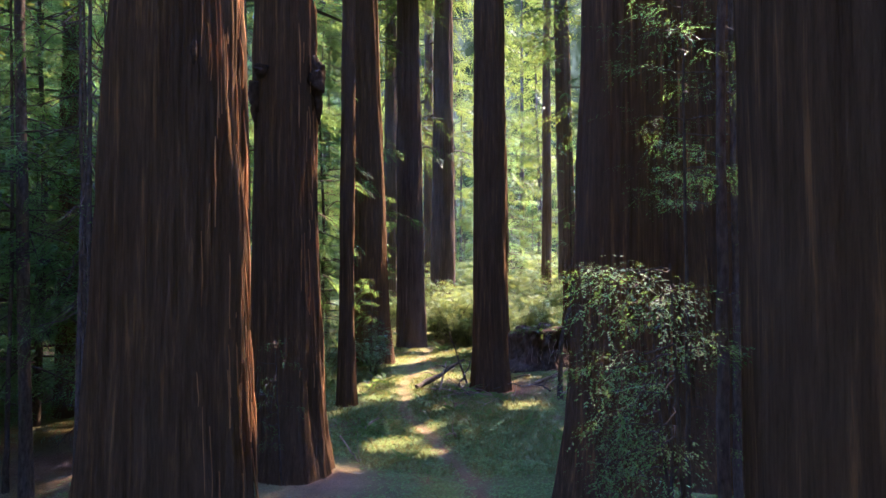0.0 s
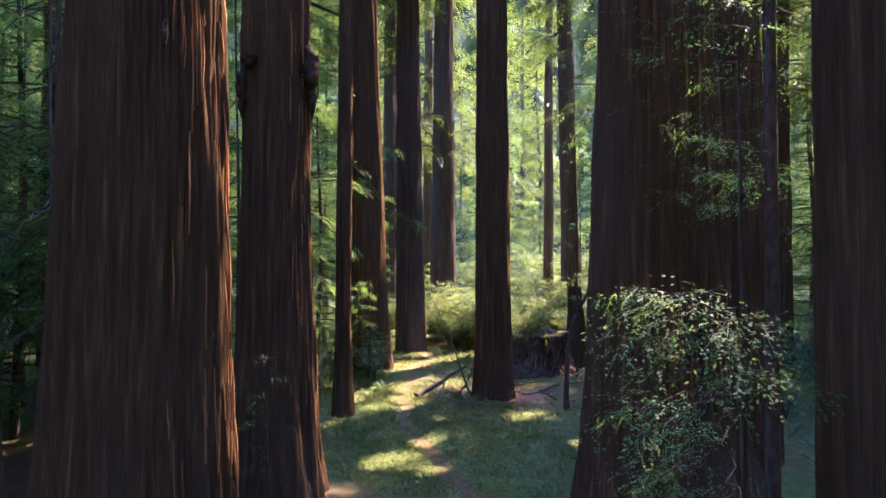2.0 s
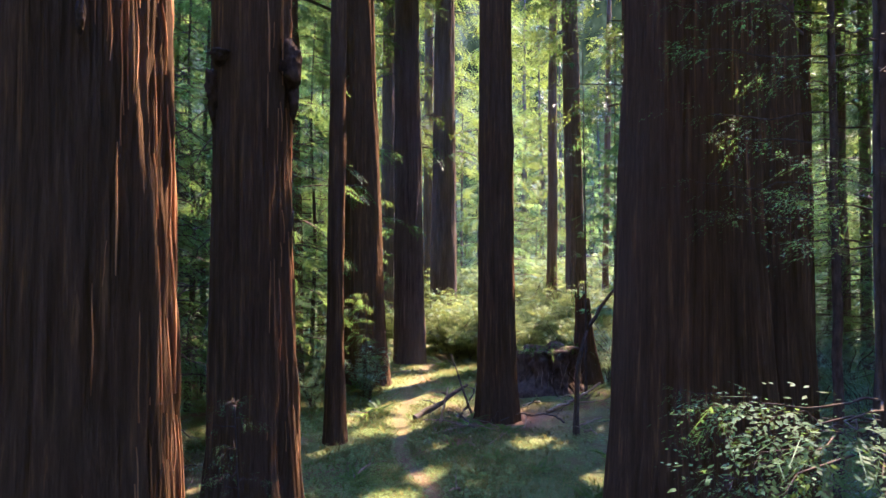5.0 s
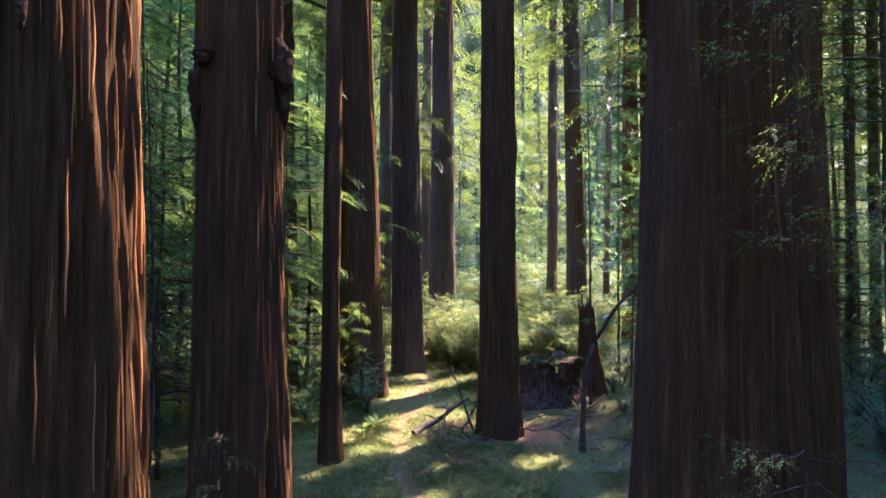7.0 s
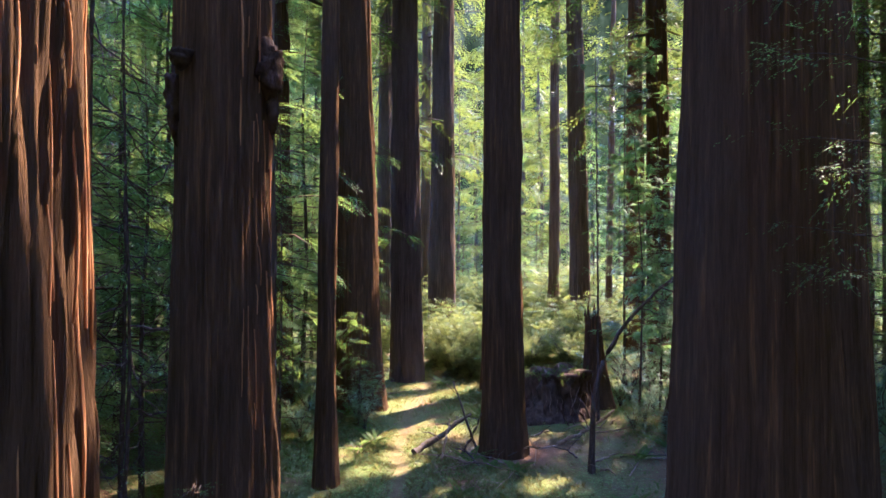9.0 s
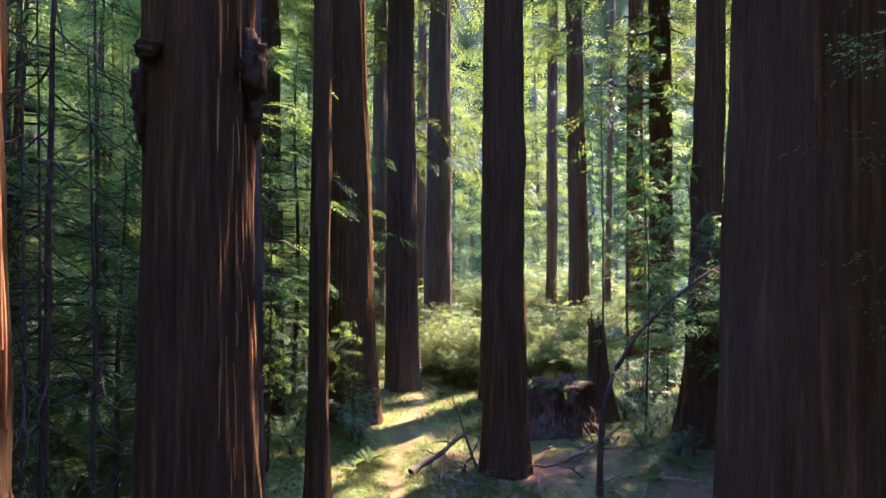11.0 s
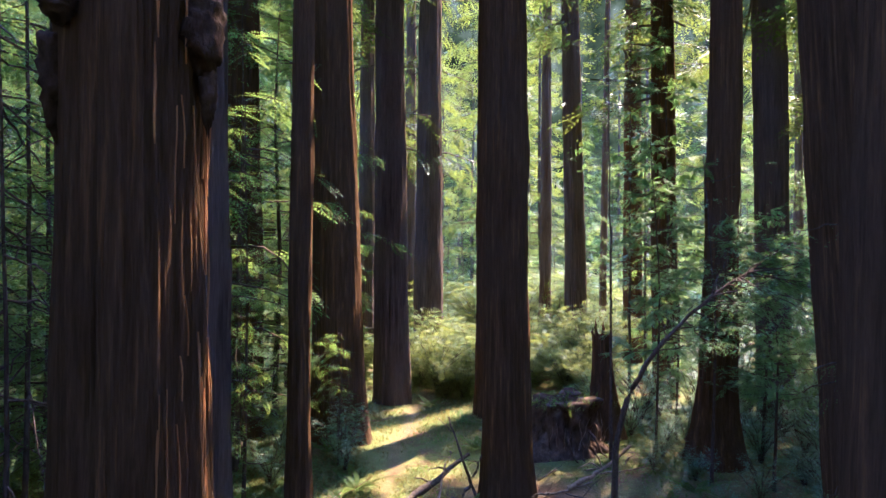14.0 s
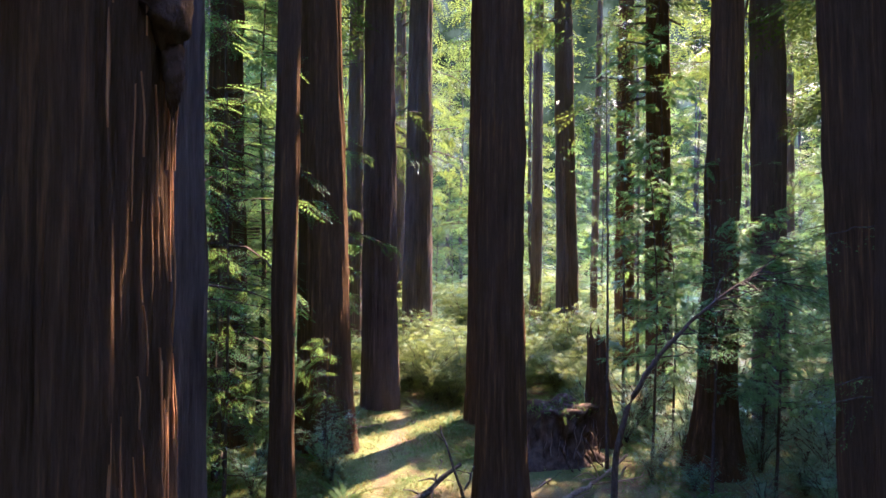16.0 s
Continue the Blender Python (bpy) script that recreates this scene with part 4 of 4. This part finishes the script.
# boughs low beside the lit flank of the large redwood and at the slender stem
stem_tree("redwood_sapling", "young redwood with light green layered boughs", [(-2.95, 18.6, g(-2.95, 18.6)), (-2.9, 18.6, 1.6), (-2.8, 18.55, 2.9)], 0.02,
          ring_limbs(rng, 18, 0.25, 0.98, 0.75, (-0.2, 0.25)), 49, MIDDLE, 0.26, 30, NEEDLE, 0.01, fan=0.4)
stem_tree("redwood_sapling", "young redwood with layered boughs in the shade", [(-4.35, 16.8, g(-4.35, 16.8)), (-4.3, 16.8, 3), (-4.35, 16.7, 7.5)], 0.035,
          ring_limbs(rng, 26, 0.12, 0.98, 1.0, (-0.3, 0.15)), 50, MIDDLE, 0.32, 34, NEEDLE, 0.01, fan=0.4)
stem_tree("redwood_sapling", "young redwood with layered boughs in the shade", [(-3.9, 13.3, g(-3.9, 13.3)), (-3.9, 13.3, 3), (-3.85, 13.3, 8.5)], 0.035,
          ring_limbs(rng, 24, 0.2, 0.98, 0.8, (-0.3, 0.15)), 51, MIDDLE, 0.28, 34, NEEDLE, 0.01, fan=0.4)
# leaning sapling with a leafy crown
stem_tree("leaning_sapling", "dark leaning sapling with a leafy spreading crown", [(2.25, 15.9, g(2.25, 15.9)), (2.26, 15.9, 0.9), (2.32, 15.9, 1.8), (2.63, 15.95, 2.5), (3.05, 16.0, 3.07), (3.55, 16.1, 3.53), (4.2, 16.2, 4.05), (4.9, 16.4, 4.4)], 0.058,
          [(0.62, 60, 1.1, -0.2), (0.66, 120, 1.0, 0.1), (0.7, 30, 1.0, 0.3), (0.74, 100, 1.3, -0.3), (0.78, 150, 1.0, 0.1), (0.8, 70, 1.4, 0.0), (0.84, 20, 1.1, 0.4), (0.88, 110, 1.4, -0.2), (0.9, 60, 1.3, 0.4), (0.94, 90, 1.4, 0.1),
           (0.55, 100, 0.9, 0.2), (0.6, 20, 1.0, 0.5), (0.72, 60, 1.2, 0.6), (0.82, 130, 1.3, 0.5), (0.9, 30, 1.2, -0.3), (0.95, 100, 1.5, 0.4), (0.97, 130, 1.2, -0.2), (0.99, 80, 1.3, -0.3), (0.99, 40, 1.0, 0.3), (0.7, 170, 0.9, -0.3), (0.92, 180, 1.0, -0.1), (0.85, 0, 0.9, -0.3), (0.99, 60, 1.6, 0.2), (0.97, 90, 1.7, -0.4), (0.8, 40, 1.2, 0.9), (0.88, 80, 1.3, 0.8), (0.95, 60, 1.3, 0.7), (0.93, 140, 1.3, -0.6), (0.84, 100, 1.2, -0.7)], 52, LEAFY, 0.14, 230, BROAD_FRESH, 0.014, fan=0.5)
stem_tree("pole_sapling", "thin upright pole sapling with sparse leaves", [(3.0, 19.0, g(3.0, 19.0)), (3.0, 19, 4), (2.95, 19, 9.5)], 0.035, ring_limbs(rng, 16, 0.3, 1, 0.5, (-0.1, 0.6)), 53, LEAFY, 0.2, 16, BROAD_SKYLIT, 0.008)
stem_tree("pole_sapling", "thin upright pole sapling with sparse leaves", [(5.0, 24.5, g(5.0, 24.5)), (5.0, 24.5, 4), (5.05, 24.5, 12)], 0.05, ring_limbs(rng, 26, 0.2, 1, 0.8, (-0.1, 0.6)), 54, LEAFY, 0.24, 26, BROAD_SKYLIT, 0.008)
stem_tree("leafy_sapling", "leafy green sapling in front of dark trunks", [(6.1, 24.2, g(6.1, 24.2)), (6.1, 24.2, 4), (6.0, 24.2, 11.5)], 0.06, ring_limbs(rng, 44, 0.15, 1, 1.1, (-0.2, 0.5)), 55, LEAFY, 0.24, 70, BROAD_FRESH, 0.01)
stem_tree("leafy_sapling", "leafy green sapling in front of dark trunks", [(6.9, 29.0, g(6.9, 29)), (6.9, 29, 4), (6.9, 29, 10.5)], 0.06, ring_limbs(rng, 40, 0.15, 1, 1.2, (-0.2, 0.5)), 56, LEAFY, 0.27, 60, BROAD_FRESH, 0.01)
stem_tree("leafy_sapling", "leafy green sapling among shrubs", [(6.6, 19.6, g(6.6, 19.6)), (6.7, 19.6, 2), (6.8, 19.6, 4.6)], 0.04, ring_limbs(rng, 26, 0.3, 1, 1.0, (-0.2, 0.4)), 57, LEAFY, 0.2, 70, BROAD_FRESH, 0.01)
for x, y, h, seed in ((4.6, 17.6, 6.6, 62), (5.7, 17.4, 5.6, 63), (4.15, 19.5, 7.6, 64), (5.0, 20.6, 6.4, 65)):
    stem_tree("leafy_sapling", "leafy green sapling with small light leaves among shrubs", [(x, y, g(x, y)), (x + 0.1, y, 0.5 * h), (x - 0.1, y + 0.1, h)], 0.03, ring_limbs(rng, 26, 0.3, 0.99, 1.15, (-0.1, 0.3)), seed, LEAFY, 0.14, 110, BROAD_FRESH, 0.009, fan=0.5)
stem_tree("leafy_sapling", "slim leafy shoots in front of a greyish trunk", [(4.25, 29.9, g(4.25, 29.9)), (4.3, 29.9, 4), (4.2, 29.9, 9)], 0.04, ring_limbs(rng, 34, 0.1, 1, 0.5, (-0.2, 0.4)), 58, LEAFY, 0.2, 30, BROAD_FRESH, 0.01)
for k, (x, y, h) in enumerate(((-4.3, 9.8, 7.5), (-4.9, 10.8, 8), (-5.6, 9.6, 7), (-3.9, 10.2, 6.5), (-6.2, 11.6, 8))):
    stem_tree("dead_sapling", "bare dead sapling with pale drooping twigs", [(x, y, g(x, y)), (x + 0.1, y, 3), (x - 0.1, y + 0.1, h)], 0.028,
              ring_limbs(rng, 22, 0.12, 0.98, 0.9, (-0.7, 0.1), (0, 360)), 90 + k, MIDDLE, 0.2, 60, None, 0.012, fan=0.55)


# ---- details of the two lit trunks ----
def lump(name, centre, size, parent, seed, label, tilt=0.0):
    rs = np.random.default_rng(seed)
    th, ph = np.meshgrid(np.linspace(0, 2 * np.pi, 37)[:-1], np.linspace(0.02, np.pi - 0.02, 28))
    rad = 1 + 0.3 * (vnoise(th / 6.2832 * 6, ph * 3 + seed, 6) - 0.5) + 0.35 * (vnoise(th / 6.2832 * 14, ph * 7 + seed, 14) - 0.5)
    x, y, z = rad * np.sin(ph) * np.cos(th), rad * np.sin(ph) * np.sin(th), rad * np.cos(ph)
    x = x * (1 + 0.25 * z) + tilt * z
    v = np.stack([x * size[0], y * size[1], z * size[2]], -1).reshape(-1, 3) + np.array(centre)
    i, j = np.meshgrid(np.arange(27), np.arange(36), indexing="ij")
    f = np.stack([i * 36 + j, (i + 1) * 36 + j, (i + 1) * 36 + (j + 1) % 36, i * 36 + (j + 1) % 36], -1).reshape(-1, 4)
    return part(name, solid(name, v, f, BURL), parent, label)


def on_trunk(root, centre):
    return tuple(np.array(centre) - np.array(root.location))


lump("burl", on_trunk(tree_b, (-2.06, 9.55, 5.98)), (0.13, 0.16, 0.3), tree_b, 3, "knobbly hanging burl", -0.04)
lump("burl", on_trunk(tree_b, (-2.03, 9.56, 5.6)), (0.055, 0.07, 0.24), tree_b, 4, "pointed tip of a burl")
lump("burl", on_trunk(tree_b, (-2.86, 9.38, 5.65)), (0.13, 0.16, 0.4), tree_b, 5, "rounded burl")
lump("burl", on_trunk(tree_b, (-2.75, 9.15, 6.0)), (0.1, 0.1, 0.1), tree_b, 6, "small round burl")
lump("branch_stub", on_trunk(tree_a, (-3.17, 6.35, 3.16)), (0.13, 0.07, 0.07), tree_a, 7, "broken branch stub")
lump("branch_stub", on_trunk(tree_a, (-2.1, 5.92, 5.1)), (0.025, 0.03, 0.1), tree_a, 8, "short broken stub")


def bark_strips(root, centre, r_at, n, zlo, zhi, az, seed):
    """Long peeling strips of bark on the lit flank, in a sunlit colour; az: range in degrees from ahead to the right.
    """
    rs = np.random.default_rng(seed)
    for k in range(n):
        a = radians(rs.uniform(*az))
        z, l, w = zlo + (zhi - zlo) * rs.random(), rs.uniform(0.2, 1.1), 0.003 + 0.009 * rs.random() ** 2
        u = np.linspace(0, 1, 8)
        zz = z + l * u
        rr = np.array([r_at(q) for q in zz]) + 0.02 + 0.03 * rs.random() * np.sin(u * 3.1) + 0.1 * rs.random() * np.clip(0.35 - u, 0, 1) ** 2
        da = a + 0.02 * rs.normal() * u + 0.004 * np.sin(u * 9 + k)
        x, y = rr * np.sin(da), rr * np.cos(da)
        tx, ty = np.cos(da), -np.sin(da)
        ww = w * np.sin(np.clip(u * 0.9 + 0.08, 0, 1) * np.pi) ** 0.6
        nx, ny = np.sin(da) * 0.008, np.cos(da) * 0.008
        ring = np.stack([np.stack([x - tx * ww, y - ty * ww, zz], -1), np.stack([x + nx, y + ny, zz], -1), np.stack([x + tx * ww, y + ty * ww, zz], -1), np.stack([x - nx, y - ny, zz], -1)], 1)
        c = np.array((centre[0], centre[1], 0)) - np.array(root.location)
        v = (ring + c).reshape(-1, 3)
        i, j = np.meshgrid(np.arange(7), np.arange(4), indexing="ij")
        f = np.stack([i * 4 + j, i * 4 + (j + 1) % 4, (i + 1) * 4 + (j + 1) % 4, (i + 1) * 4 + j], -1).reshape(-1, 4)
        part("bark_strip", solid("bark_strip", v, f, SUNLIT_STRIP), root)


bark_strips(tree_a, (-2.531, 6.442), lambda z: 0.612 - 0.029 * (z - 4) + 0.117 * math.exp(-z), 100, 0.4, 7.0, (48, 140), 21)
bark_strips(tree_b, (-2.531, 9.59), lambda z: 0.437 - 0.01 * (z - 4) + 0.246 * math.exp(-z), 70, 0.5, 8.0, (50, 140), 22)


# ---- fallen wood and the stump ----
def branch_thing(name, label, line, r, material, seed, forks=0, category="branch", tip=0.45):
    rng = np.random.default_rng(seed)
    line = np.array(line, float)
    root = thing(name, tuple(line[0]), label, category, "fallen wood")
    t = np.linspace(0, 1, 12)
    own = np.stack([np.interp(t, np.linspace(0, 1, len(line)), line[:, i]) for i in range(3)], -1) - line[0]
    own[1:-1] += rng.normal(0, min(r * 0.35, 0.02), (10, 3))
    rad = r * (1.05 - (1 - tip) * t) * (1 + 0.12 * rng.normal(size=12))
    part("stem", solid("stem", *tube(own, rad, 9), material), root)
    for k in range(forks):
        h = rng.uniform(0.3, 0.9)
        p = np.array([np.interp(h, t, own[:, i]) for i in range(3)])
        q = p + rng.normal(0, 1, 3) * np.array((0.35, 0.35, 0.25)) + np.array((0, 0, 0.1))
        part("twig", solid("twig", *tube(limb_line(p, q, 0.1, rng, 6, 0.015), r * 0.35 * np.linspace(1, 0.3, 6), 5), material), root)
    return root


LIMB = plain_material("fallen_limb_bark", (0.05, 0.04, 0.033), (0.13, 0.105, 0.085), 26, (1, 1, 1))
branch_thing("fallen_limb", "dark fallen limb propped against a redwood", [(-1.36, 16.7, g(-1.36, 16.7) + 0.06), (-0.8, 17.2, 0.27), (-0.15, 17.75, 0.62)], 0.075, LIMB, 1, 2)
branch_thing("fallen_limb", "thin dark stick standing out of fallen wood", [(0.0, 17.3, g(0, 17.3)), (-0.28, 17.45, 0.62), (-0.55, 17.6, 1.4)], 0.03, LIMB, 2, 1)
branch_thing("fallen_limb", "dark stick leaning on a redwood's foot", [(-0.35, 17.05, g(-0.35, 17.05)), (-0.1, 17.1, 0.35), (0.1, 17.2, 0.8)], 0.035, LIMB, 3, 1)
branch_thing("fallen_limb", "pale dead branch on the ground", [(-0.75, 16.4, g(-0.75, 16.4)), (-0.7, 16.7, 0.3), (-0.6, 17.0, 0.7)], 0.03, DEADWOOD, 4, 2)
branch_thing("fallen_limb", "pale dead branch lying beside the stump", [(1.8, 17.6, g(1.8, 17.6) + 0.04), (2.5, 18.0, 0.2), (3.3, 18.6, 0.55)], 0.05, DEADWOOD, 5, 2)
branch_thing("fallen_limb", "thin pale twig at the foot of a redwood", [(-1.95, 10.6, g(-1.95, 10.6) + 0.35), (-1.7, 10.4, 0.3), (-1.5, 10.3, 0.1)], 0.014, DEADWOOD, 6, 2)
rng = np.random.default_rng(61)
for k in range(44):
    x, y = (rng.uniform(0.7, 3.4), rng.uniform(15.6, 19.4)) if k < 20 else (rng.uniform(-1.0, 0.3), rng.uniform(16.2, 17.2)) if k < 28 else (rng.uniform(-8, 8), rng.uniform(9, 22))
    a, l = rng.random() * 6.28, rng.uniform(0.35, 1.3)
    z = g(x, y) + 0.02
    x2, y2 = x + l * math.cos(a), y + l * math.sin(a)
    branch_thing("fallen_branch", "pale dead branch lying on the litter", [(x, y, z), ((x + x2) / 2 + 0.05, (y + y2) / 2, z + rng.uniform(0.02, 0.16)), (x2, y2, g(x2, y2) + rng.uniform(0.01, 0.2))], rng.uniform(0.01, 0.024), DEADWOOD if k % 3 else LIMB, 70 + k, 2)


def root_stump(x, y, seed):
    z = g(x, y)
    root = thing("tree_stump", (x, y, z), "dark rotten stump with torn roots and a mossy top", "stump")
    th, hh = np.meshgrid(np.linspace(0, 2 * np.pi, 73)[:-1], np.linspace(-0.1, 1.0, 24))
    n1 = vnoise(th / 6.2832 * 7, hh * 1.5 + seed, 7)
    n2 = vnoise(th / 6.2832 * 22, hh * 3 + seed, 22)
    top = 1.12 + 0.35 * (vnoise(th / 6.2832 * 9, th * 0 + 3.3, 9) - 0.5) + 0.12 * (vnoise(th / 6.2832 * 30, th * 0 + 8.3, 30) - 0.5)
    rad = 0.66 + 0.32 * np.exp(-np.maximum(hh, 0) * 4) + 0.42 * (n1 - 0.5) + 0.4 * (n2 - 0.5) + 0.16 * (vnoise(th / 6.2832 * 48, hh * 8 + seed, 48) - 0.5)
    v = np.stack([rad * 1.15 * np.cos(th), rad * np.sin(th), hh * top], -1)
    cap = [v]
    for s, dz in ((0.8, 0.03), (0.4, -0.02), (0.02, -0.05)):
        c1 = v[-1].copy()
        c1[:, :2] *= s
        c1[:, 2] += dz + 0.1 * (n2[3] - 0.5)
        cap.append(c1[None])
    v = np.concatenate(cap)
    i, j = np.meshgrid(np.arange(len(v) - 1), np.arange(72), indexing="ij")
    f = np.stack([i * 72 + j, i * 72 + (j + 1) % 72, (i + 1) * 72 + (j + 1) % 72, (i + 1) * 72 + j], -1).reshape(-1, 4)
    part("stump_body", solid("stump_body", v.reshape(-1, 3), f, STUMP_WOOD), root)
    rs = np.random.default_rng(seed)
    for k in range(14):
        a = rs.uniform(0, 6.28)
        p = np.array((0.7 * math.cos(a), 0.62 * math.sin(a), rs.uniform(0.15, 0.6)))
        q = np.array((1.25 * math.cos(a + rs.normal() * 0.4), 1.15 * math.sin(a), -0.08))
        part("root", solid("root", *tube(limb_line(p, q, -0.15, rs, 8, 0.03), rs.uniform(0.02, 0.05) * np.linspace(1, 0.4, 8), 6), STUMP_WOOD), root)
    for k in range(26):
        a = rs.uniform(3.3, 6.3)
        p = np.array((0.86 * math.cos(a), 0.76 * math.sin(a), rs.uniform(-0.02, 0.3)))
        q = p + np.array((rs.normal() * 0.12, rs.normal() * 0.06 - 0.05, rs.uniform(0.25, 0.75)))
        part("splinter", solid("splinter", *tube(limb_line(p, q, 0.0, rs, 5, 0.02), rs.uniform(0.008, 0.02) * np.linspace(1, 0.3, 5), 5), DEADWOOD if k % 2 else STUMP_WOOD), root)
    ra, aa = 0.8 * np.sqrt(rs.random(420)), rs.random(420) * 6.28
    cap_leaves = sprays(LEAFY, np.stack([ra * 1.1 * np.cos(aa), ra * np.sin(aa), 1.14 - 0.06 * ra + rs.uniform(-0.08, 0.06, 420)], -1), rs.normal(0, 1, (420, 3)) + np.array((0, 0, 0.4)), rs.uniform(0.06, 0.16, 420), 0.5, rs)
    part("moss_cap", solid("moss_cap", *cap_leaves, FERN, False), root, "small green shoots on the stump")["kind"] = "stuff"
    return root


root_stump(2.15, 19.9, 5)
snag = thing("tree_snag", (3.12, 20.75, g(3.12, 20.75)), "dark broken snag with a flaring foot beside a rotten stump", "snag")
part("stem", trunk_mesh(0.15, -0.03, 0.26, (-0.05, 0), 2.55, 0.02, 141, BARK, 5, 0.1, 0.03, -0.3), snag)
for k, (a, h) in enumerate(((0.4, 0.35), (1.9, 0.5), (2.9, 0.3), (4.0, 0.4), (5.2, 0.45))):
    p = np.array((0.12 * math.cos(a) + 0.04, 0.12 * math.sin(a), 2.4))
    part("splinter", solid("splinter", *tube(limb_line(p, p + np.array((0.03 * math.cos(a), 0.03 * math.sin(a), h)), 0, np.random.default_rng(k), 5, 0.01), 0.06 * np.linspace(1, 0.1, 5), 6), BARK), snag)


# ---- ferns ----
def fern(x, y, fronds, long, seed, label, leaf):
    root = thing("sword_fern", (x, y, g(x, y)), label, "fern", "ferns")
    rs = np.random.default_rng(seed)
    for k in range(fronds):
        a = k * 2.4 + rs.normal() * 0.3
        d = np.array([[math.cos(a), math.sin(a), rs.uniform(0.35, 1.1)]])
        v, f = sprays(FROND, np.zeros((1, 3)), d, [long * rs.uniform(0.7, 1.1)], 0.2, rs)
        part("frond", solid("frond", v, f, leaf, False), root)
    return root


for k, (x, y, l) in enumerate(((-2.35, 17.4, 0.75), (-2.6, 16.9, 0.5), (1.2, 13.4, 0.45), (0.5, 13.9, 0.4), (-0.3, 14.5, 0.45), (0.75, 15.9, 0.5), (0.25, 16.1, 0.4), (-1.9, 12.6, 0.4), (2.6, 14.2, 0.5), (3.4, 16.6, 0.6), (-0.15, 16.5, 0.5),
                               (4.2, 17.3, 0.6), (-1.2, 24.0, 0.6), (-0.3, 22.4, 0.6), (0.1, 19.9, 0.55), (1.5, 22.6, 0.6), (-3.6, 13.4, 0.5), (2.2, 20.0, 0.5), (-3.2, 19.2, 0.6), (5.4, 16.3, 0.6), (3.6, 14.0, 0.5), (1.9, 12.1, 0.4), (-0.95, 10.9, 0.35))):
    fern(x, y, 11, l, 400 + k, "low green sword fern on the forest floor", FERN)


# ---- ground cover ----
def strewn(name, label, n, area, template, size, leaf, seed, up, want, flat=False):
    rs = np.random.default_rng(seed)
    x, y = rs.uniform(area[0], area[1], n), rs.uniform(area[2], area[3], n)
    keep = rs.random(n) < want(x, y)
    x, y = x[keep], y[keep]
    n = len(x)
    a = rs.random(n) * 6.28
    d = np.stack([np.cos(a), np.sin(a), rs.uniform(up[0], up[1], n)], -1)
    v, f = sprays(template, np.stack([x, y, ground_z(x, y) + rs.uniform(0.0, 0.03, n)], -1), d, rs.uniform(size[0], size[1], n), 0.15 if flat else 0.4, rs)
    tagged(new(name, solid(name, v, f, leaf, False)), label, name.replace("_", " "), kind="stuff")


def clear(x, y):
    w = np.ones_like(x)
    for cx, cy, r in ((-2.53, 6.44, 1.1), (-2.53, 9.59, 0.95), (-2.78, 14.8, 0.3), (0.55, 17.2, 0.9), (-3.3, 20.3, 0.8), (2.04, 8.6, 0.9), (2.15, 19.9, 0.9)):
        w = w * np.clip((np.hypot(x - cx, y - cy) - r) / 0.4, 0, 1)
    return w * (1 - 0.96 * path_weight(x, y)) * (1 - np.clip(1.1 * bare(x, y), 0, 0.9))


patchy = lambda x, y: np.clip(3.5 * (vnoise(x * 0.55 + 7, y * 0.55 + 3) * 0.6 + vnoise(x * 1.7, y * 1.7) * 0.4 - 0.36), 0, 1)
CLOVER = np.array([blade((0, 0, 0.6), (math.cos(q), math.sin(q), 0.55), 0.8, 0.1) for q in (0, 2.1, 4.2)])
TUFT = np.array([blade((0, 0, 0), (0.5 * math.cos(q), 0.5 * math.sin(q), 1.0 * h), 0.13, 0.1) for q, h in ((0.3, 1), (1.6, 0.7), (2.9, 1.1), (4.0, 0.8), (5.3, 0.9))])
NEEDLES = np.array([blade((0, 0, 0), (1, 0, 0.05), 0.03), blade((0.3, 0.1, 0), (0.9, 0.7, 0.04), 0.03), blade((0.2, -0.3, 0), (1.0, -0.5, 0.03), 0.04)])
strewn("wood_sorrel", "carpet of small green sorrel leaves", 120000, (-6, 7, 8.5, 19), CLOVER, (0.013, 0.036), SORREL, 1, (-0.1, 0.1), lambda x, y: clear(x, y) * patchy(x, y) * np.clip(1.15 - 0.22 * np.maximum(y - 14 + 0.4 * x, 0), 0.12, 1), True)
strewn("moss_tufts", "short yellow-green moss and grass", 30000, (-5.5, 4, 10, 28), TUFT, (0.03, 0.11), STRAW, 2, (-0.05, 0.05), lambda x, y: clear(x, y) * (0.15 + 0.75 * patchy(y + 4, x)) * np.clip(1 - 0.5 * np.maximum(x - 0.6, 0), 0.1, 1), True)
strewn("fresh_grass", "sparse fresh green grass and moss", 12000, (-5.5, 5, 10, 26), TUFT, (0.03, 0.09), FERN, 8, (-0.05, 0.05), lambda x, y: clear(x, y) * patchy(y + 11, x + 5), True)
strewn("needle_litter", "brown needle litter and small twigs", 22000, (-8, 9, 7, 26), NEEDLES, (0.05, 0.2), LITTER, 3, (-0.03, 0.06), lambda x, y: np.full_like(x, 0.9), True)
strewn("undergrowth", "low leafy undergrowth", 8500, (-14, 15, 11, 36), LEAFY_FAR, (0.1, 0.26), BROAD_SKYLIT, 4, (0.1, 0.9), lambda x, y: np.clip(np.abs(x + 0.4 - 0.02 * y) * 0.33 - 0.85, 0, 1))
strewn("thicket", "thick low leafy growth under the trees", 10000, (3.6, 13, 12.5, 25), LEAFY_FAR, (0.14, 0.34), BROAD_SKYLIT, 6, (0.3, 1.6), lambda x, y: np.clip(1.6 * (vnoise(x * 0.8 + 5, y * 0.8) - 0.3), 0, 1) * np.clip((x - 3.4 - 0.05 * (y - 14)) * 0.7, 0, 1))
